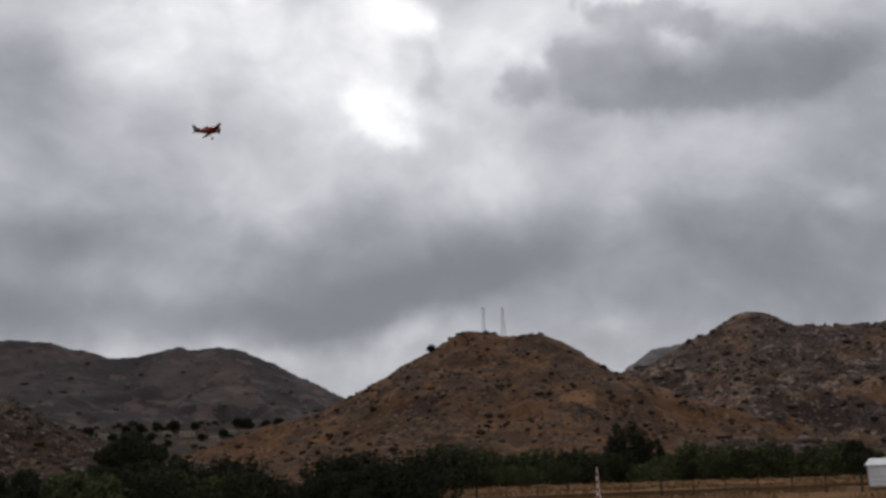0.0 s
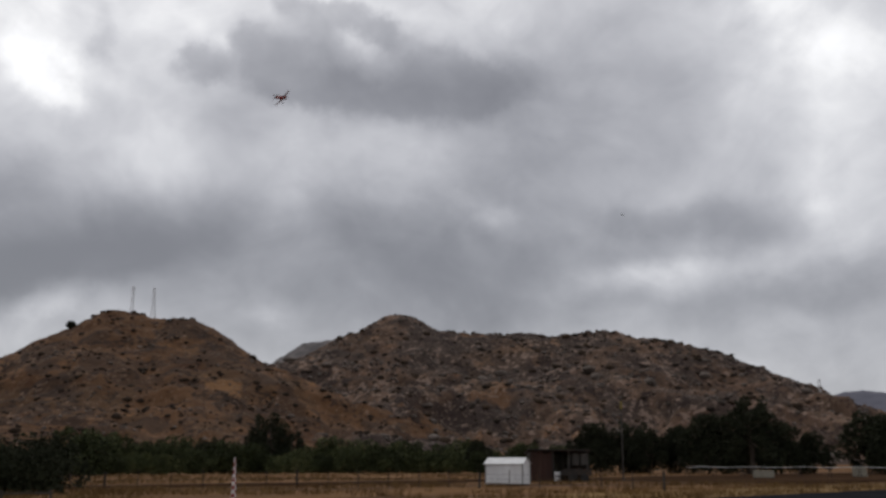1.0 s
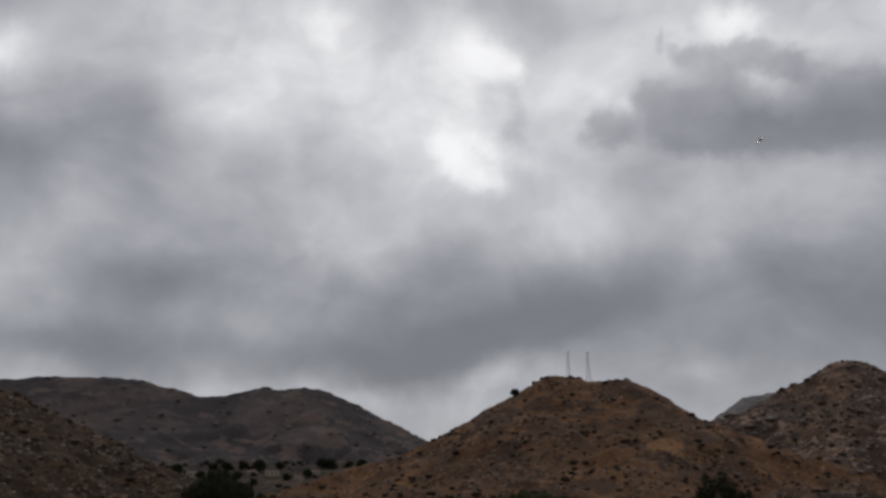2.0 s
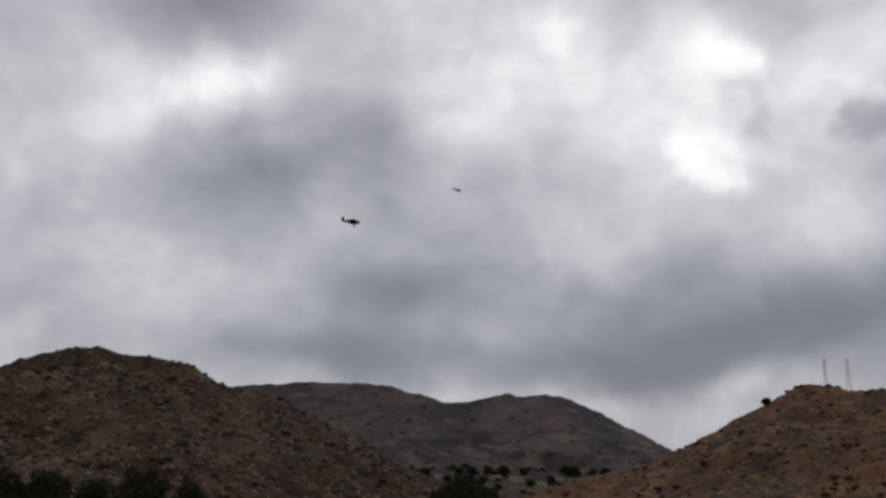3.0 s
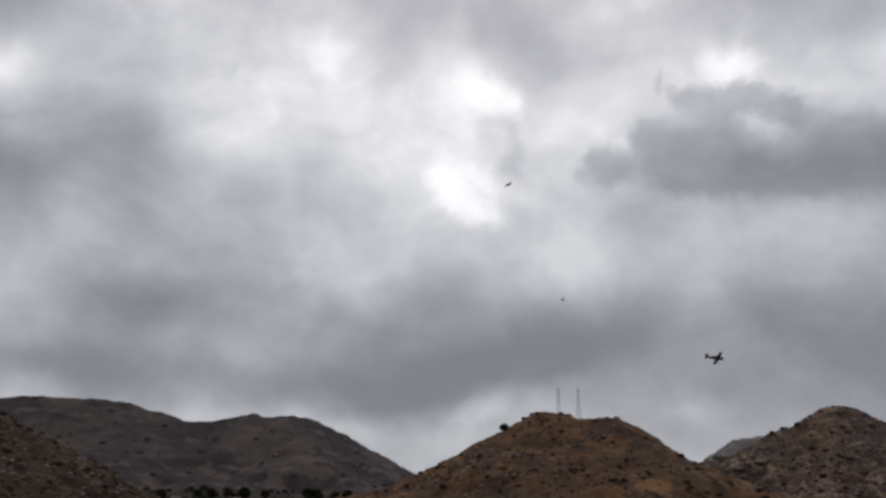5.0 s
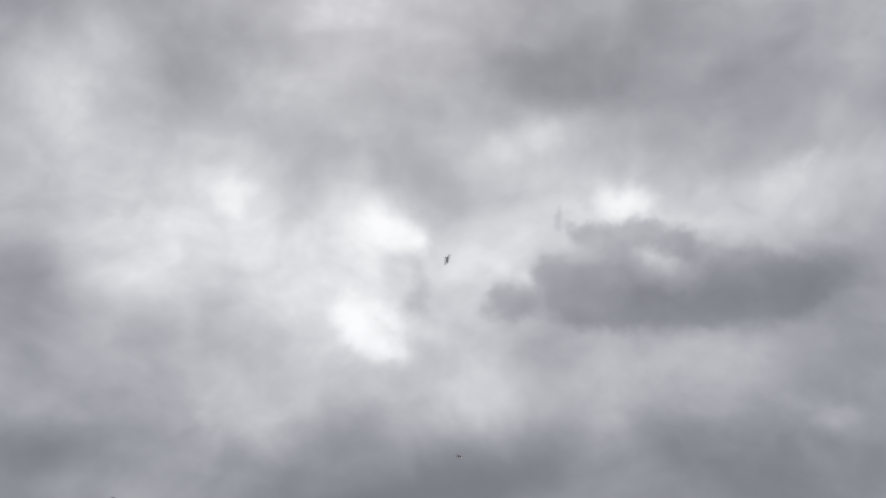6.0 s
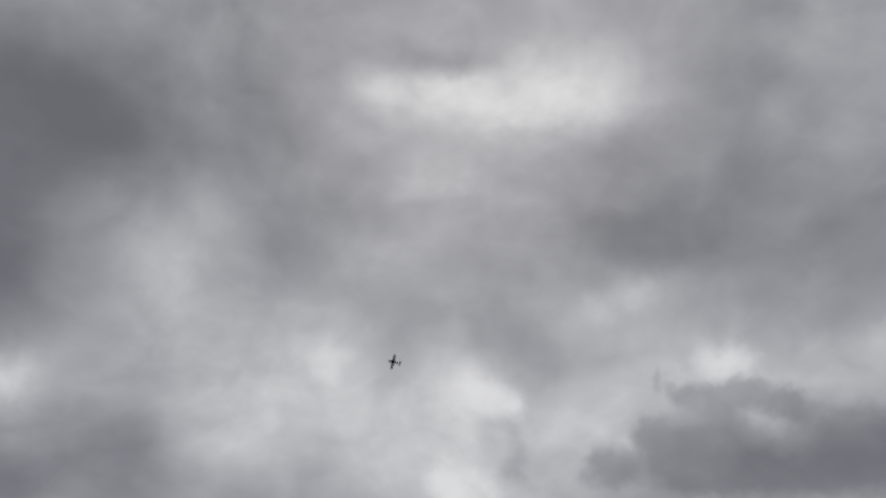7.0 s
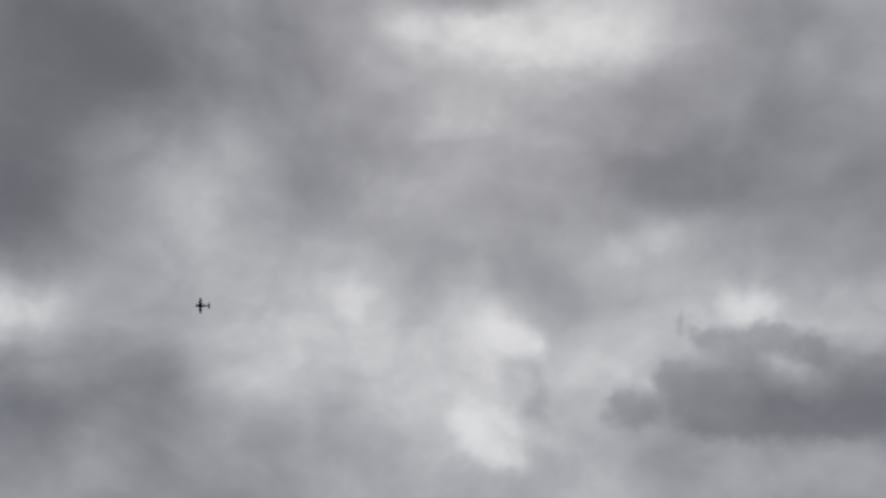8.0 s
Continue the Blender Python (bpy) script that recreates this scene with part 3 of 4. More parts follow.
def hill(name, spine, material, label, spread=2.0, cell=9.0, gully=0.22, rough=1.0, power=1.2):
    """A ridge: slopes fall away on both sides of its crest line, cut by gullies."""
    q = smooth_spine(spine)
    reach = spread * q[:, 2].max() + 60
    x0, x1 = q[:, 0].min() - reach, q[:, 0].max() + reach
    y0, y1 = max(q[:, 1].min() - reach, 260), q[:, 1].max() + reach * 0.6
    nx, ny = int((x1 - x0) / cell), int((y1 - y0) / cell)
    gx, gy = np.meshgrid(np.linspace(x0, x1, nx), np.linspace(y0, y1, ny))
    off = hash_of(name)
    n1 = np.array([noise.ridged_multi_fractal(Vector((x / 330, y / 330, off)), 0.9, 2.1, 4, 1.0, 2.0) for x, y in zip(gx.ravel(), gy.ravel())]).reshape(gx.shape)
    n2 = np.array([noise.fractal(Vector((x / 60, y / 60, off + 5)), 0.9, 2.1, 5) for x, y in zip(gx.ravel(), gy.ravel())]).reshape(gx.shape)
    best = np.zeros_like(gx)
    for k in range(len(q) - 1):
        a, b = q[k], q[k + 1]
        d = b[:2] - a[:2]
        t = np.clip(((gx - a[0]) * d[0] + (gy - a[1]) * d[1]) / (d @ d + 1e-9), 0, 1)
        dist = np.hypot(gx - a[0] - t * d[0], gy - a[1] - t * d[1])
        top = a[2] + t * (b[2] - a[2])
        u = dist / (spread * top)
        u = np.sqrt(u * u + 0.0004) - 0.02
        u = u * (1 + gully * np.maximum(1.1 - n1, -0.3) * np.clip(u * 3, 0, 1))
        best = np.maximum(best, top * np.maximum(0, 1 - u) ** power)
    n3 = np.array([noise.multi_fractal(Vector((x / 34, y / 34, off + 9)), 0.7, 2.2, 4) for x, y in zip(gx.ravel(), gy.ravel())]).reshape(gx.shape)
    z = best + rough * (n2 * 3.0 + np.clip(n3 - 1.0, -1.2, 1.2) * 3.6) * np.clip(best / 25, 0, 1)
    z = np.where(best < 0.5, -8.0, z - 1.0)
    verts = np.stack([gx.ravel(), gy.ravel(), z.ravel()], 1)
    idx = np.arange(nx * ny).reshape(ny, nx)
    quads = np.stack([idx[:-1, :-1], idx[:-1, 1:], idx[1:, 1:], idx[1:, :-1]], -1).reshape(-1, 4)
    keep = (z.ravel()[quads] > -7).any(1)
    ob = dressed(name, raw(name, verts.tolist(), quads[keep].tolist()), material, smooth=True)
    tagged(ob, label, "hill", kind="structure")
    HILLS[name] = (x0, y0, (x1 - x0) / (nx - 1), (y1 - y0) / (ny - 1), z, q)
    return ob


def hash_of(name):
    return sum(ord(c) * (i + 1) for i, c in enumerate(name)) % 97 * 3.7


def height_on(name, x, y):
    x0, y0, dx, dy, z, _ = HILLS[name]
    i, j = (x - x0) / dx, (y - y0) / dy
    if not (0 <= i < z.shape[1] - 1 and 0 <= j < z.shape[0] - 1):
        return None
    a, b = int(i), int(j)
    u, v = i - a, j - b
    c = z[b, a] * (1 - u) * (1 - v) + z[b, a + 1] * u * (1 - v) + z[b + 1, a] * (1 - u) * v + z[b + 1, a + 1] * u * v
    return c if c > 3 else None


hill("hill_1", [(-301, 1387, 34), (-205, 1454, 98), (-155, 1485, 124), (-59, 1510, 164), (-22, 1526, 194), (15, 1542, 220), (43, 1541, 232), (72, 1533, 222), (104, 1523, 217), (142, 1504, 219),
                (164, 1490, 203), (186, 1476, 182), (267, 1417, 138), (319, 1359, 97), (361, 1300, 50)],
     HILL_GOLD, "golden dry-grass hill with dark shrubs and boulders", spread=2.9, cell=5.5, power=1.85, gully=0.3, rough=1.35)
hill("hill_2", [(474, 1990, 130), (508, 1973, 216), (545, 1954, 256), (574, 1935, 289), (605, 1914, 308), (642, 1894, 295), (664, 1886, 272), (747, 1854, 265),
                (769, 1845, 263), (861, 1805, 271), (890, 1784, 258), (982, 1723, 264), (1016, 1691, 260), (1103, 1623, 232), (1183, 1553, 205), (1212, 1475, 154),
                (1231, 1398, 90), (1248, 1310, 38), (1254, 1285, 22)],
     HILL_ROCK, "brown rocky mountain ridge with grey boulders and chaparral", spread=3.1, cell=6.0, gully=0.55, rough=1.9, power=1.9)
hill("hill_3", [(466, 2659, 258), (506, 2652, 279), (540, 2645, 307), (585, 2635, 331), (631, 2625, 340), (784, 2583, 326), (905, 2543, 263)],
     HILL_HAZE_PALE, "rocky peak behind the mountain ridge, paled by painted haze", spread=2.2, cell=12, rough=1.6, power=1.9)
# the range's bluish tone is distance haze held in the material
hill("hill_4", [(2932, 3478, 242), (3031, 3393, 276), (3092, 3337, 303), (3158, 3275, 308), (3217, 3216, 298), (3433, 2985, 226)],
     HILL_HAZE_BLUE, "distant mountain range on the horizon, blue haze painted into its colour", spread=2.2, cell=25)
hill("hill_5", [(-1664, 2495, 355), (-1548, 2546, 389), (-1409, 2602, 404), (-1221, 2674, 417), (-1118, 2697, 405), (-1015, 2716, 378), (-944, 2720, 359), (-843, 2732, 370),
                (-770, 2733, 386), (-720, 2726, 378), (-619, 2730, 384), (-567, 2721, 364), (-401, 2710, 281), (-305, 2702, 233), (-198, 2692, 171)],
     HILL_HAZE_GREY, "grey-brown chaparral mountain beyond the valley, dulled by painted haze", spread=2.7, cell=11, gully=0.35, rough=1.5, power=1.8)
hill("hill_6", [(-1191, 1140, 193), (-1122, 1239, 243), (-1106, 1268, 261), (-1081, 1304, 269), (-1067, 1330, 263), (-1024, 1377, 264), (-977, 1424, 260),
                (-949, 1456, 238), (-901, 1499, 190)],
     HILL_BROWN, "brown rocky ridge behind the boulder-strewn hill", spread=2.2, cell=9, rough=1.5, power=1.8)
hill("hill_7", [(-746, 665, 93), (-706, 783, 138), (-684, 837, 153), (-627, 908, 149), (-563, 981, 144), (-546, 1006, 133), (-512, 1029, 111), (-474, 1047, 88),
                (-425, 1068, 70), (-361, 1091, 42)],
     HILL_BROWN, "boulder-strewn brown hill with dry grass", spread=2.9, cell=5.0, gully=0.35, rough=1.4, power=1.7)
hill("hill_8", [(-1100, 1830, 112), (-807, 1902, 116), (-565, 1918, 122), (-342, 1970, 122), (-120, 1995, 110)],
     HILL_SCRUB, "low scrub-covered valley slope with scattered houses", spread=6.0, cell=12, gully=0.15, power=1.0)


def ico(level):
    bm = bmesh.new()
    bmesh.ops.create_icosphere(bm, subdivisions=level, radius=1)
    v = np.array([p.co[:] for p in bm.verts])
    f = np.array([[p.index for p in q.verts] for q in bm.faces])
    bm.free()
    return v, f


def scatter(name, on, count, low, high, material, label, category, squash, level, rng_seed, front=True, cluster=0.5, sink=0.25, thin=1.0):
    """Many small lumps resting on a hill, gathered in patches."""
    rng = np.random.default_rng(rng_seed)
    x0, y0, dx, dy, z, q = HILLS[on]
    bv, bf = ico(level)
    vs, fs, made = [], [], 0
    for _ in range(count * 14):
        if made >= count:
            break
        x, y = x0 + rng.random() * dx * (z.shape[1] - 1), y0 + rng.random() * dy * (z.shape[0] - 1)
        k = np.argmin(np.hypot(q[:, 0] - x, q[:, 1] - y))
        if front and y > q[k, 1] + 15:
            continue
        if noise.noise(Vector((x / 55, y / 55, rng_seed))) + 0.5 * noise.noise(Vector((x / 14, y / 14, rng_seed))) < rng.random() * 1.2 - 1.2 + cluster:
            continue
        h = height_on(on, x, y)
        if h is None:
            continue
        s = low + (high - low) * rng.random() ** 2.6
        c, sn = math.cos(made * 2.4), math.sin(made * 2.4)
        v = bv * (1 + 0.38 * (rng.random((len(bv), 1)) - 0.5)) * np.array([s, s * (0.7 + 0.5 * rng.random()), s * squash * (0.75 + 0.5 * rng.random())])
        v = np.stack([v[:, 0] * c - v[:, 1] * sn + x, v[:, 0] * sn + v[:, 1] * c + y, v[:, 2] + h + s * squash * (0.5 - sink)], 1)
        vs.append(v)
        fs.append(bf + len(bv) * made)
        made += 1
    me = raw(name, np.concatenate(vs).tolist(), np.concatenate(fs).tolist())
    tagged(dressed(name, me, material, smooth=level > 1), label, category, kind="stuff")


scatter("hillside_shrubs", "hill_1", 1800, 0.8, 4.2, SHRUB, "dark brushy shrubs dotting the golden hill", "shrubs", 0.6, 2, 1, cluster=0.75)
scatter("hillside_thickets", "hill_1", 330, 1.8, 6.0, THICKET, "broad dark thickets spread on the golden hill", "shrubs", 0.6, 2, 21, cluster=0.7)
scatter("hillside_boulders", "hill_1", 1100, 0.7, 3.6, BOULDER, "pale granite boulders on the golden hill", "boulders", 0.7, 1, 2, cluster=1.0)
scatter("ridge_shrubs", "hill_2", 2400, 1.5, 7.5, SHRUB, "dark chaparral shrubs on the rocky ridge", "shrubs", 0.5, 1, 3, cluster=0.7)
scatter("ridge_thickets", "hill_2", 700, 2.5, 9.0, THICKET, "broad dark chaparral thickets on the rocky ridge", "shrubs", 0.55, 2, 23, cluster=0.7)
scatter("ridge_boulders", "hill_2", 4200, 1.0, 6.5, BOULDER, "grey granite boulders covering the rocky ridge", "boulders", 0.7, 1, 4, cluster=0.85)
scatter("ridge_outcrops", "hill_2", 260, 4.0, 13.0, BOULDER, "large pale granite outcrops on the rocky ridge", "boulders", 0.55, 2, 24, cluster=0.95)
scatter("knoll_shrubs", "hill_7", 1500, 0.8, 4.2, SHRUB, "dark shrubs on the boulder-strewn hill", "shrubs", 0.6, 1, 5, cluster=0.7)
scatter("knoll_thickets", "hill_7", 500, 2.0, 5.5, THICKET, "broad dark thickets on the boulder-strewn hill", "shrubs", 0.6, 2, 25, cluster=0.7)
scatter("knoll_boulders", "hill_7", 4200, 0.6, 3.2, BOULDER, "pale boulders strewn over the brown hill", "boulders", 0.7, 1, 6, cluster=0.7)
scatter("valley_shrubs", "hill_8", 1700, 1.6, 8.0, SHRUB, "dark trees and scrub on the valley slope", "shrubs", 0.9, 2, 7, cluster=0.7)
scatter("far_shrubs", "hill_5", 500, 3.0, 10.0, SHRUB_HAZE, "scrub on the grey mountain, greyed by painted haze", "shrubs", 0.3, 2, 8, cluster=0.7)
scatter("far_boulders", "hill_5", 700, 1.5, 8.0, BOULDER, "pale rock outcrops on the grey mountain", "boulders", 0.7, 1, 9, cluster=1.0)
scatter("back_shrubs", "hill_6", 1000, 1.5, 7.0, SHRUB, "dark scrub on the back ridge", "shrubs", 0.5, 1, 10, cluster=0.7)
scatter("back_boulders", "hill_6", 1000, 1.2, 5.0, BOULDER, "pale rocks on the back ridge", "boulders", 0.7, 1, 12, cluster=0.85)


# ---- pylons of the power line ----
def lattice_tower(az, r, base, tall, label, wide=9.0):
    at = on_bearing(az, r, base)
    tower = new("transmission_tower")
    tower.location = at
    tagged(tower, label, "pylon", group="power line towers")
    waist = tall * 0.58

    def half(z):
        return wide / 2 * (1 - z / waist) + 1.9 * z / waist if z < waist else 1.9 - 0.5 * (z - waist) / (tall - waist)
    levels = [0, waist * 0.28, waist * 0.52, waist * 0.75, waist, waist + (tall - waist) * 0.33, waist + (tall - waist) * 0.66, tall]
    for sx, sy in ((1, 1), (-1, 1), (-1, -1), (1, -1)):
        bm = bmesh.new()
        for a, b in zip(levels, levels[1:]):
            tube(bm, (sx * half(a), sy * half(a), a), (sx * half(b), sy * half(b), b), 0.34, 0.30, 5)
        part("leg", bm, STEEL, tower)
    bm = bmesh.new()
    for a, b in zip(levels, levels[1:]):
        h0, h1 = half(a), half(b)
        for s in (1, -1):
            tube(bm, (-h0, s * h0, a), (h1, s * h1, b), 0.18, None, 4)
            tube(bm, (h0, s * h0, a), (-h1, s * h1, b), 0.18, None, 4)
            tube(bm, (s * h0, -h0, a), (s * h1, h1, b), 0.18, None, 4)
            tube(bm, (s * h0, h0, a), (s * h1, -h1, b), 0.18, None, 4)
    part("bracing", bm, STEEL, tower)
    for z in (tall * 0.68, tall * 0.81, tall * 0.94):
        bm = bmesh.new()
        tube(bm, (-2.6, 0, z + 0.5), (2.6, 0, z + 0.5), 0.14, None, 5)
        tube(bm, (-2.6, 0, z + 0.5), (0, 0, z + 2.0), 0.12, None, 4)
        tube(bm, (2.6, 0, z + 0.5), (0, 0, z + 2.0), 0.12, None, 4)
        for s in (-2.5, 2.5):
            tube(bm, (s, 0, z + 0.4), (s, 0, z - 1.6), 0.10, None, 5)
        part("crossarm", bm, STEEL, tower)
    return tower


lattice_tower(2.30, 1575, 210, 65, "grey steel lattice transmission tower on the hilltop")
lattice_tower(3.46, 1575, 208, 66, "grey steel lattice transmission tower on the hilltop", 12.0)
lattice_tower(41.65, 1880, 92, 58, "grey steel lattice transmission tower behind the ridge")


# ---- trees ----
def crown_mesh(lobes, leaves, size, seed, shell=0.55):
    """Leaf clumps spread through uneven lobes (x, y, z, radius, flatness)."""
    rng = np.random.default_rng(seed)
    weight = np.array([l[3] ** 2 for l in lobes])
    weight = weight / weight.sum()
    pick = rng.choice(len(lobes), leaves, p=weight)
    L = np.array(lobes)[pick]
    d = rng.normal(size=(leaves, 3))
    d /= np.linalg.norm(d, axis=1, keepdims=True)
    rad = L[:, 3:4] * (shell + (1 - shell) * rng.random((leaves, 1)) ** 0.6) * (0.85 + 0.35 * rng.random((leaves, 1)))
    p = L[:, :3] + d * rad * np.stack([np.ones(leaves), np.ones(leaves), L[:, 4]], 1)
    a, b = rng.normal(size=(leaves, 3)), rng.normal(size=(leaves, 3))
    a /= np.linalg.norm(a, axis=1, keepdims=True)
    b -= a * (a * b).sum(1, keepdims=True)
    b /= np.linalg.norm(b, axis=1, keepdims=True)
    s = size * (0.6 + 0.8 * rng.random((leaves, 1)))
    c = np.cross(a, b) * s * 0.35
    quad = np.stack([p - a * s, p - b * s * 0.5 + c, p + a * s, p + b * s * 0.5 + c], 1).reshape(-1, 3)
    faces = np.arange(leaves * 4).reshape(-1, 4)
    return raw("crown", quad.tolist(), faces.tolist())


def tree_lobes(rng, tall, wide, base, count, flat, loose=1.0):
    out = []
    for k in range(count):
        f = (k + 0.5) / count
        z = base + (tall - base) * (0.15 + 0.75 * f)
        swing = wide * (0.5 + 0.3 * (1 - loose)) * (1 - 0.65 * abs(f - 0.35)) * (0.35 + 0.5 * rng.random())
        ang = 2.4 * k + rng.random()
        rr = min(loose * wide * (0.24 + 0.12 * rng.random()) * (1.1 - 0.55 * f), tall - z + 0.3)
        out.append((swing * math.cos(ang), swing * math.sin(ang), z, max(rr, 0.5), flat))
    return out


def dome_lobes(rng, tall, wide, base):
    """A broad rounded crown with a flat underside."""
    out = [(0.0, 0.0, tall - wide * 0.24, wide * 0.25, 0.85)]
    for ring, (n, f, drop) in enumerate(((6, 0.20, 0.27), (10, 0.36, 0.36), (6, 0.16, 0.42))):
        for k in range(n):
            a = 6.28319 * k / n + ring + 0.3 * rng.random()
            out.append((wide * f * math.cos(a), wide * f * math.sin(a), tall - wide * drop - 0.3 * rng.random(), wide * (0.15 + 0.04 * rng.random()), 0.75))
    return out


def tree_model(name, tall, wide, base, leaves, size, leaf, label, seed, stems=1, count=9, flat=0.8, category="tree", dome=False, loose=1.0):
    rng = np.random.default_rng(seed)
    lobes = dome_lobes(rng, tall, wide, base) if dome else tree_lobes(rng, tall, wide, base, count, flat, loose)
    root = new(name)
    tagged(root, label, category)
    bm = bmesh.new()
    for s in range(stems):
        foot = Vector((0.25 * s * math.cos(2.1 * s), 0.25 * s * math.sin(2.1 * s), -0.3))
        knee = Vector((foot.x * 2 + 0.2, foot.y * 2, tall * 0.3))
        top = Vector((foot.x * 3, foot.y * 3 + 0.2, tall * 0.72))
        w = tall * 0.028 / (1 + 0.25 * stems)
        tube(bm, foot, knee, w, w * 0.75, 7)
        tube(bm, knee, top, w * 0.75, w * 0.25, 7)
        for k in range(s, len(lobes), stems):
            l = Vector(lobes[k][:3])
            f = min(0.9, max(0.15, (l.z - knee.z) / (top.z - knee.z) - 0.25))
            tube(bm, knee.lerp(top, f), l, w * 0.42, w * 0.12, 5)
    part("trunk", bm, BARK, root)
    dressed("crown", crown_mesh(lobes, leaves, size, seed + 50), leaf, root)
    return root


TREES = {}


def place_tree(kind, az, r, scale=1.0, turn=0.0, label="", group="", on=""):
    src, used = TREES[kind]
    at = on_bearing(az, r, -0.1)
    if on:
        at.z = (height_on(on, at.x, at.y) or 0) - 0.5
    m = Matrix.Translation(at) @ pose(0, 0, 0, 0, 0, turn)
    ob = copy_thing(src, m) if used else src
    if not used:
        src.matrix_basis = m
        TREES[kind] = (src, True)
    ob.scale = (scale, scale, scale)
    tagged(ob, label, group=group)
    return ob


for k in range(4):
    TREES["bush%d" % k] = (tree_model("willow_bush", 5.6, 7.0, 0.0, 2600, 0.27, LEAF, "dense dark green willow bush at the field edge", 20 + k, stems=4, count=11, flat=0.85, category="bush"), False)
for k in range(2):
    TREES["thicket%d" % k] = (tree_model("dark_bush", 5.4, 7.0, 0.0, 3000, 0.22, LEAF_DARK, "dense dark shrub thicket beside the runway field", 60 + k, stems=4, count=12, flat=0.85, category="bush"), False)
TREES["round"] = (tree_model("oak_tree", 12.0, 13.0, 2.0, 11000, 0.36, LEAF_DARK, "large dark rounded oak tree", 31, stems=2, count=15, flat=0.75), False)
TREES["dome"] = (tree_model("oak_tree", 11.6, 12.0, 5.0, 16000, 0.30, LEAF_DARK, "large dark dome-shaped oak tree above the bushes", 32, stems=2, dome=True), False)
TREES["tall0"] = (tree_model("tall_tree", 13.0, 9.5, 1.0, 3600, 0.30, LEAF_DARK, "tall dark ragged tree above the bushes", 33, stems=3, count=22, flat=1.05, loose=0.55), False)
TREES["tall1"] = (tree_model("tall_tree", 11.0, 9.5, 0.5, 4600, 0.34, LEAF_DARK, "dark dense tree in a windbreak", 35, stems=3, count=18, flat=0.95, loose=0.75), False)
TREES["tall2"] = (tree_model("tall_tree", 11.0, 11.0, 0.3, 5200, 0.34, LEAF_DARK, "dark dense tree in a windbreak", 37, stems=3, count=18, flat=0.95, loose=0.8), False)

belt = np.random.default_rng(5)
for row, (r0, gap, sc) in enumerate(((150, 1.55, 0.85), (168, 1.7, 1.05), (186, 1.9, 1.15))):
    az = -27.0 + 0.6 * row
    while az < 27.5:
        dip = 0.9 if az > 12 else 1.0
        far = 1.0 + 0.16 * max(0.0, min(1.0, (az + 2) / 14))
        near = az < -1.4
        place_tree(("thicket%d" % belt.integers(2)) if near and belt.random() < 0.75 else ("bush%d" % belt.integers(4)), az, (r0 + belt.uniform(-5, 5)) * (0.40 if near else far),
                   sc * belt.uniform(0.5, 1.3) * dip * (0.50 if near else 1.0), belt.uniform(0, 360), group="willow belt")
        az += gap * belt.uniform(0.75, 1.2)
place_tree("dome", -18.0, 200, 1.08, 20)
place_tree("round", -19.7, 196, 0.52, 80)
place_tree("round", -0.9, 1523, 1.05, 70, "dark wind-shaped oak tree on the hill crest", on="hill_1")
for az, r, s in ((-22.4, 1500, 2.2), (-21.0, 1620, 1.3), (-17.0, 1700, 1.1), (-14.2, 1690, 1.0), (-13.0, 1740, 1.2), (-11.2, 1700, 1.0), (-9.4, 1730, 1.2), (-8.2, 1700, 0.9), (-16.0, 1640, 0.9), (-19.0, 1720, 1.2),
                 (-20.3, 1840, 1.5), (-18.3, 1850, 1.2), (-17.6, 1830, 1.6), (-16.6, 1860, 1.3), (-15.7, 1850, 1.7), (-14.6, 1870, 1.2), (-12.2, 1880, 1.5), (-11.7, 1880, 1.7), (-10.6, 1890, 1.3), (-9.9, 1890, 1.6), (-8.8, 1900, 1.2), (-7.4, 1900, 1.4)):
    place_tree("round", az, r, s, az * 31, "dark tree among scrub on the valley slope", on="hill_8")
for az, r, s in ((10.4, 200, 0.95), (9.6, 205, 0.72), (11.5, 198, 0.66), (6.9, 200, 0.55), (37.9, 160, 0.98), (31.4, 176, 0.72)):
    place_tree("tall0", az, r, s, az * 37)
for az, r, s in ((29.2, 170, 0.80), (30.6, 175, 0.72), (32.2, 172, 0.70), (33.9, 178, 0.78), (35.5, 170, 0.92), (37.6, 168, 0.98), (39.3, 175, 0.80), (41.0, 178, 0.66), (43.9, 165, 0.90),
                 (45.6, 160, 0.86), (47.5, 165, 0.9), (22.4, 190, 0.58)):
    place_tree("tall1" if belt.random() < 0.5 else "tall2", az, r, s, belt.uniform(0, 360), group="windbreak trees")
for az, r, s in ((-33.5, 150, 0.62), (-36.0, 150, 0.80), (-38.5, 155, 0.62), (-41.0, 150, 0.7), (-43.5, 150, 0.7), (-29.5, 165, 0.5), (-25.0, 230, 0.6), (-23.3, 240, 0.62)):
    place_tree("tall2" if belt.random() < 0.5 else "tall1", az, r, s, belt.uniform(0, 360))


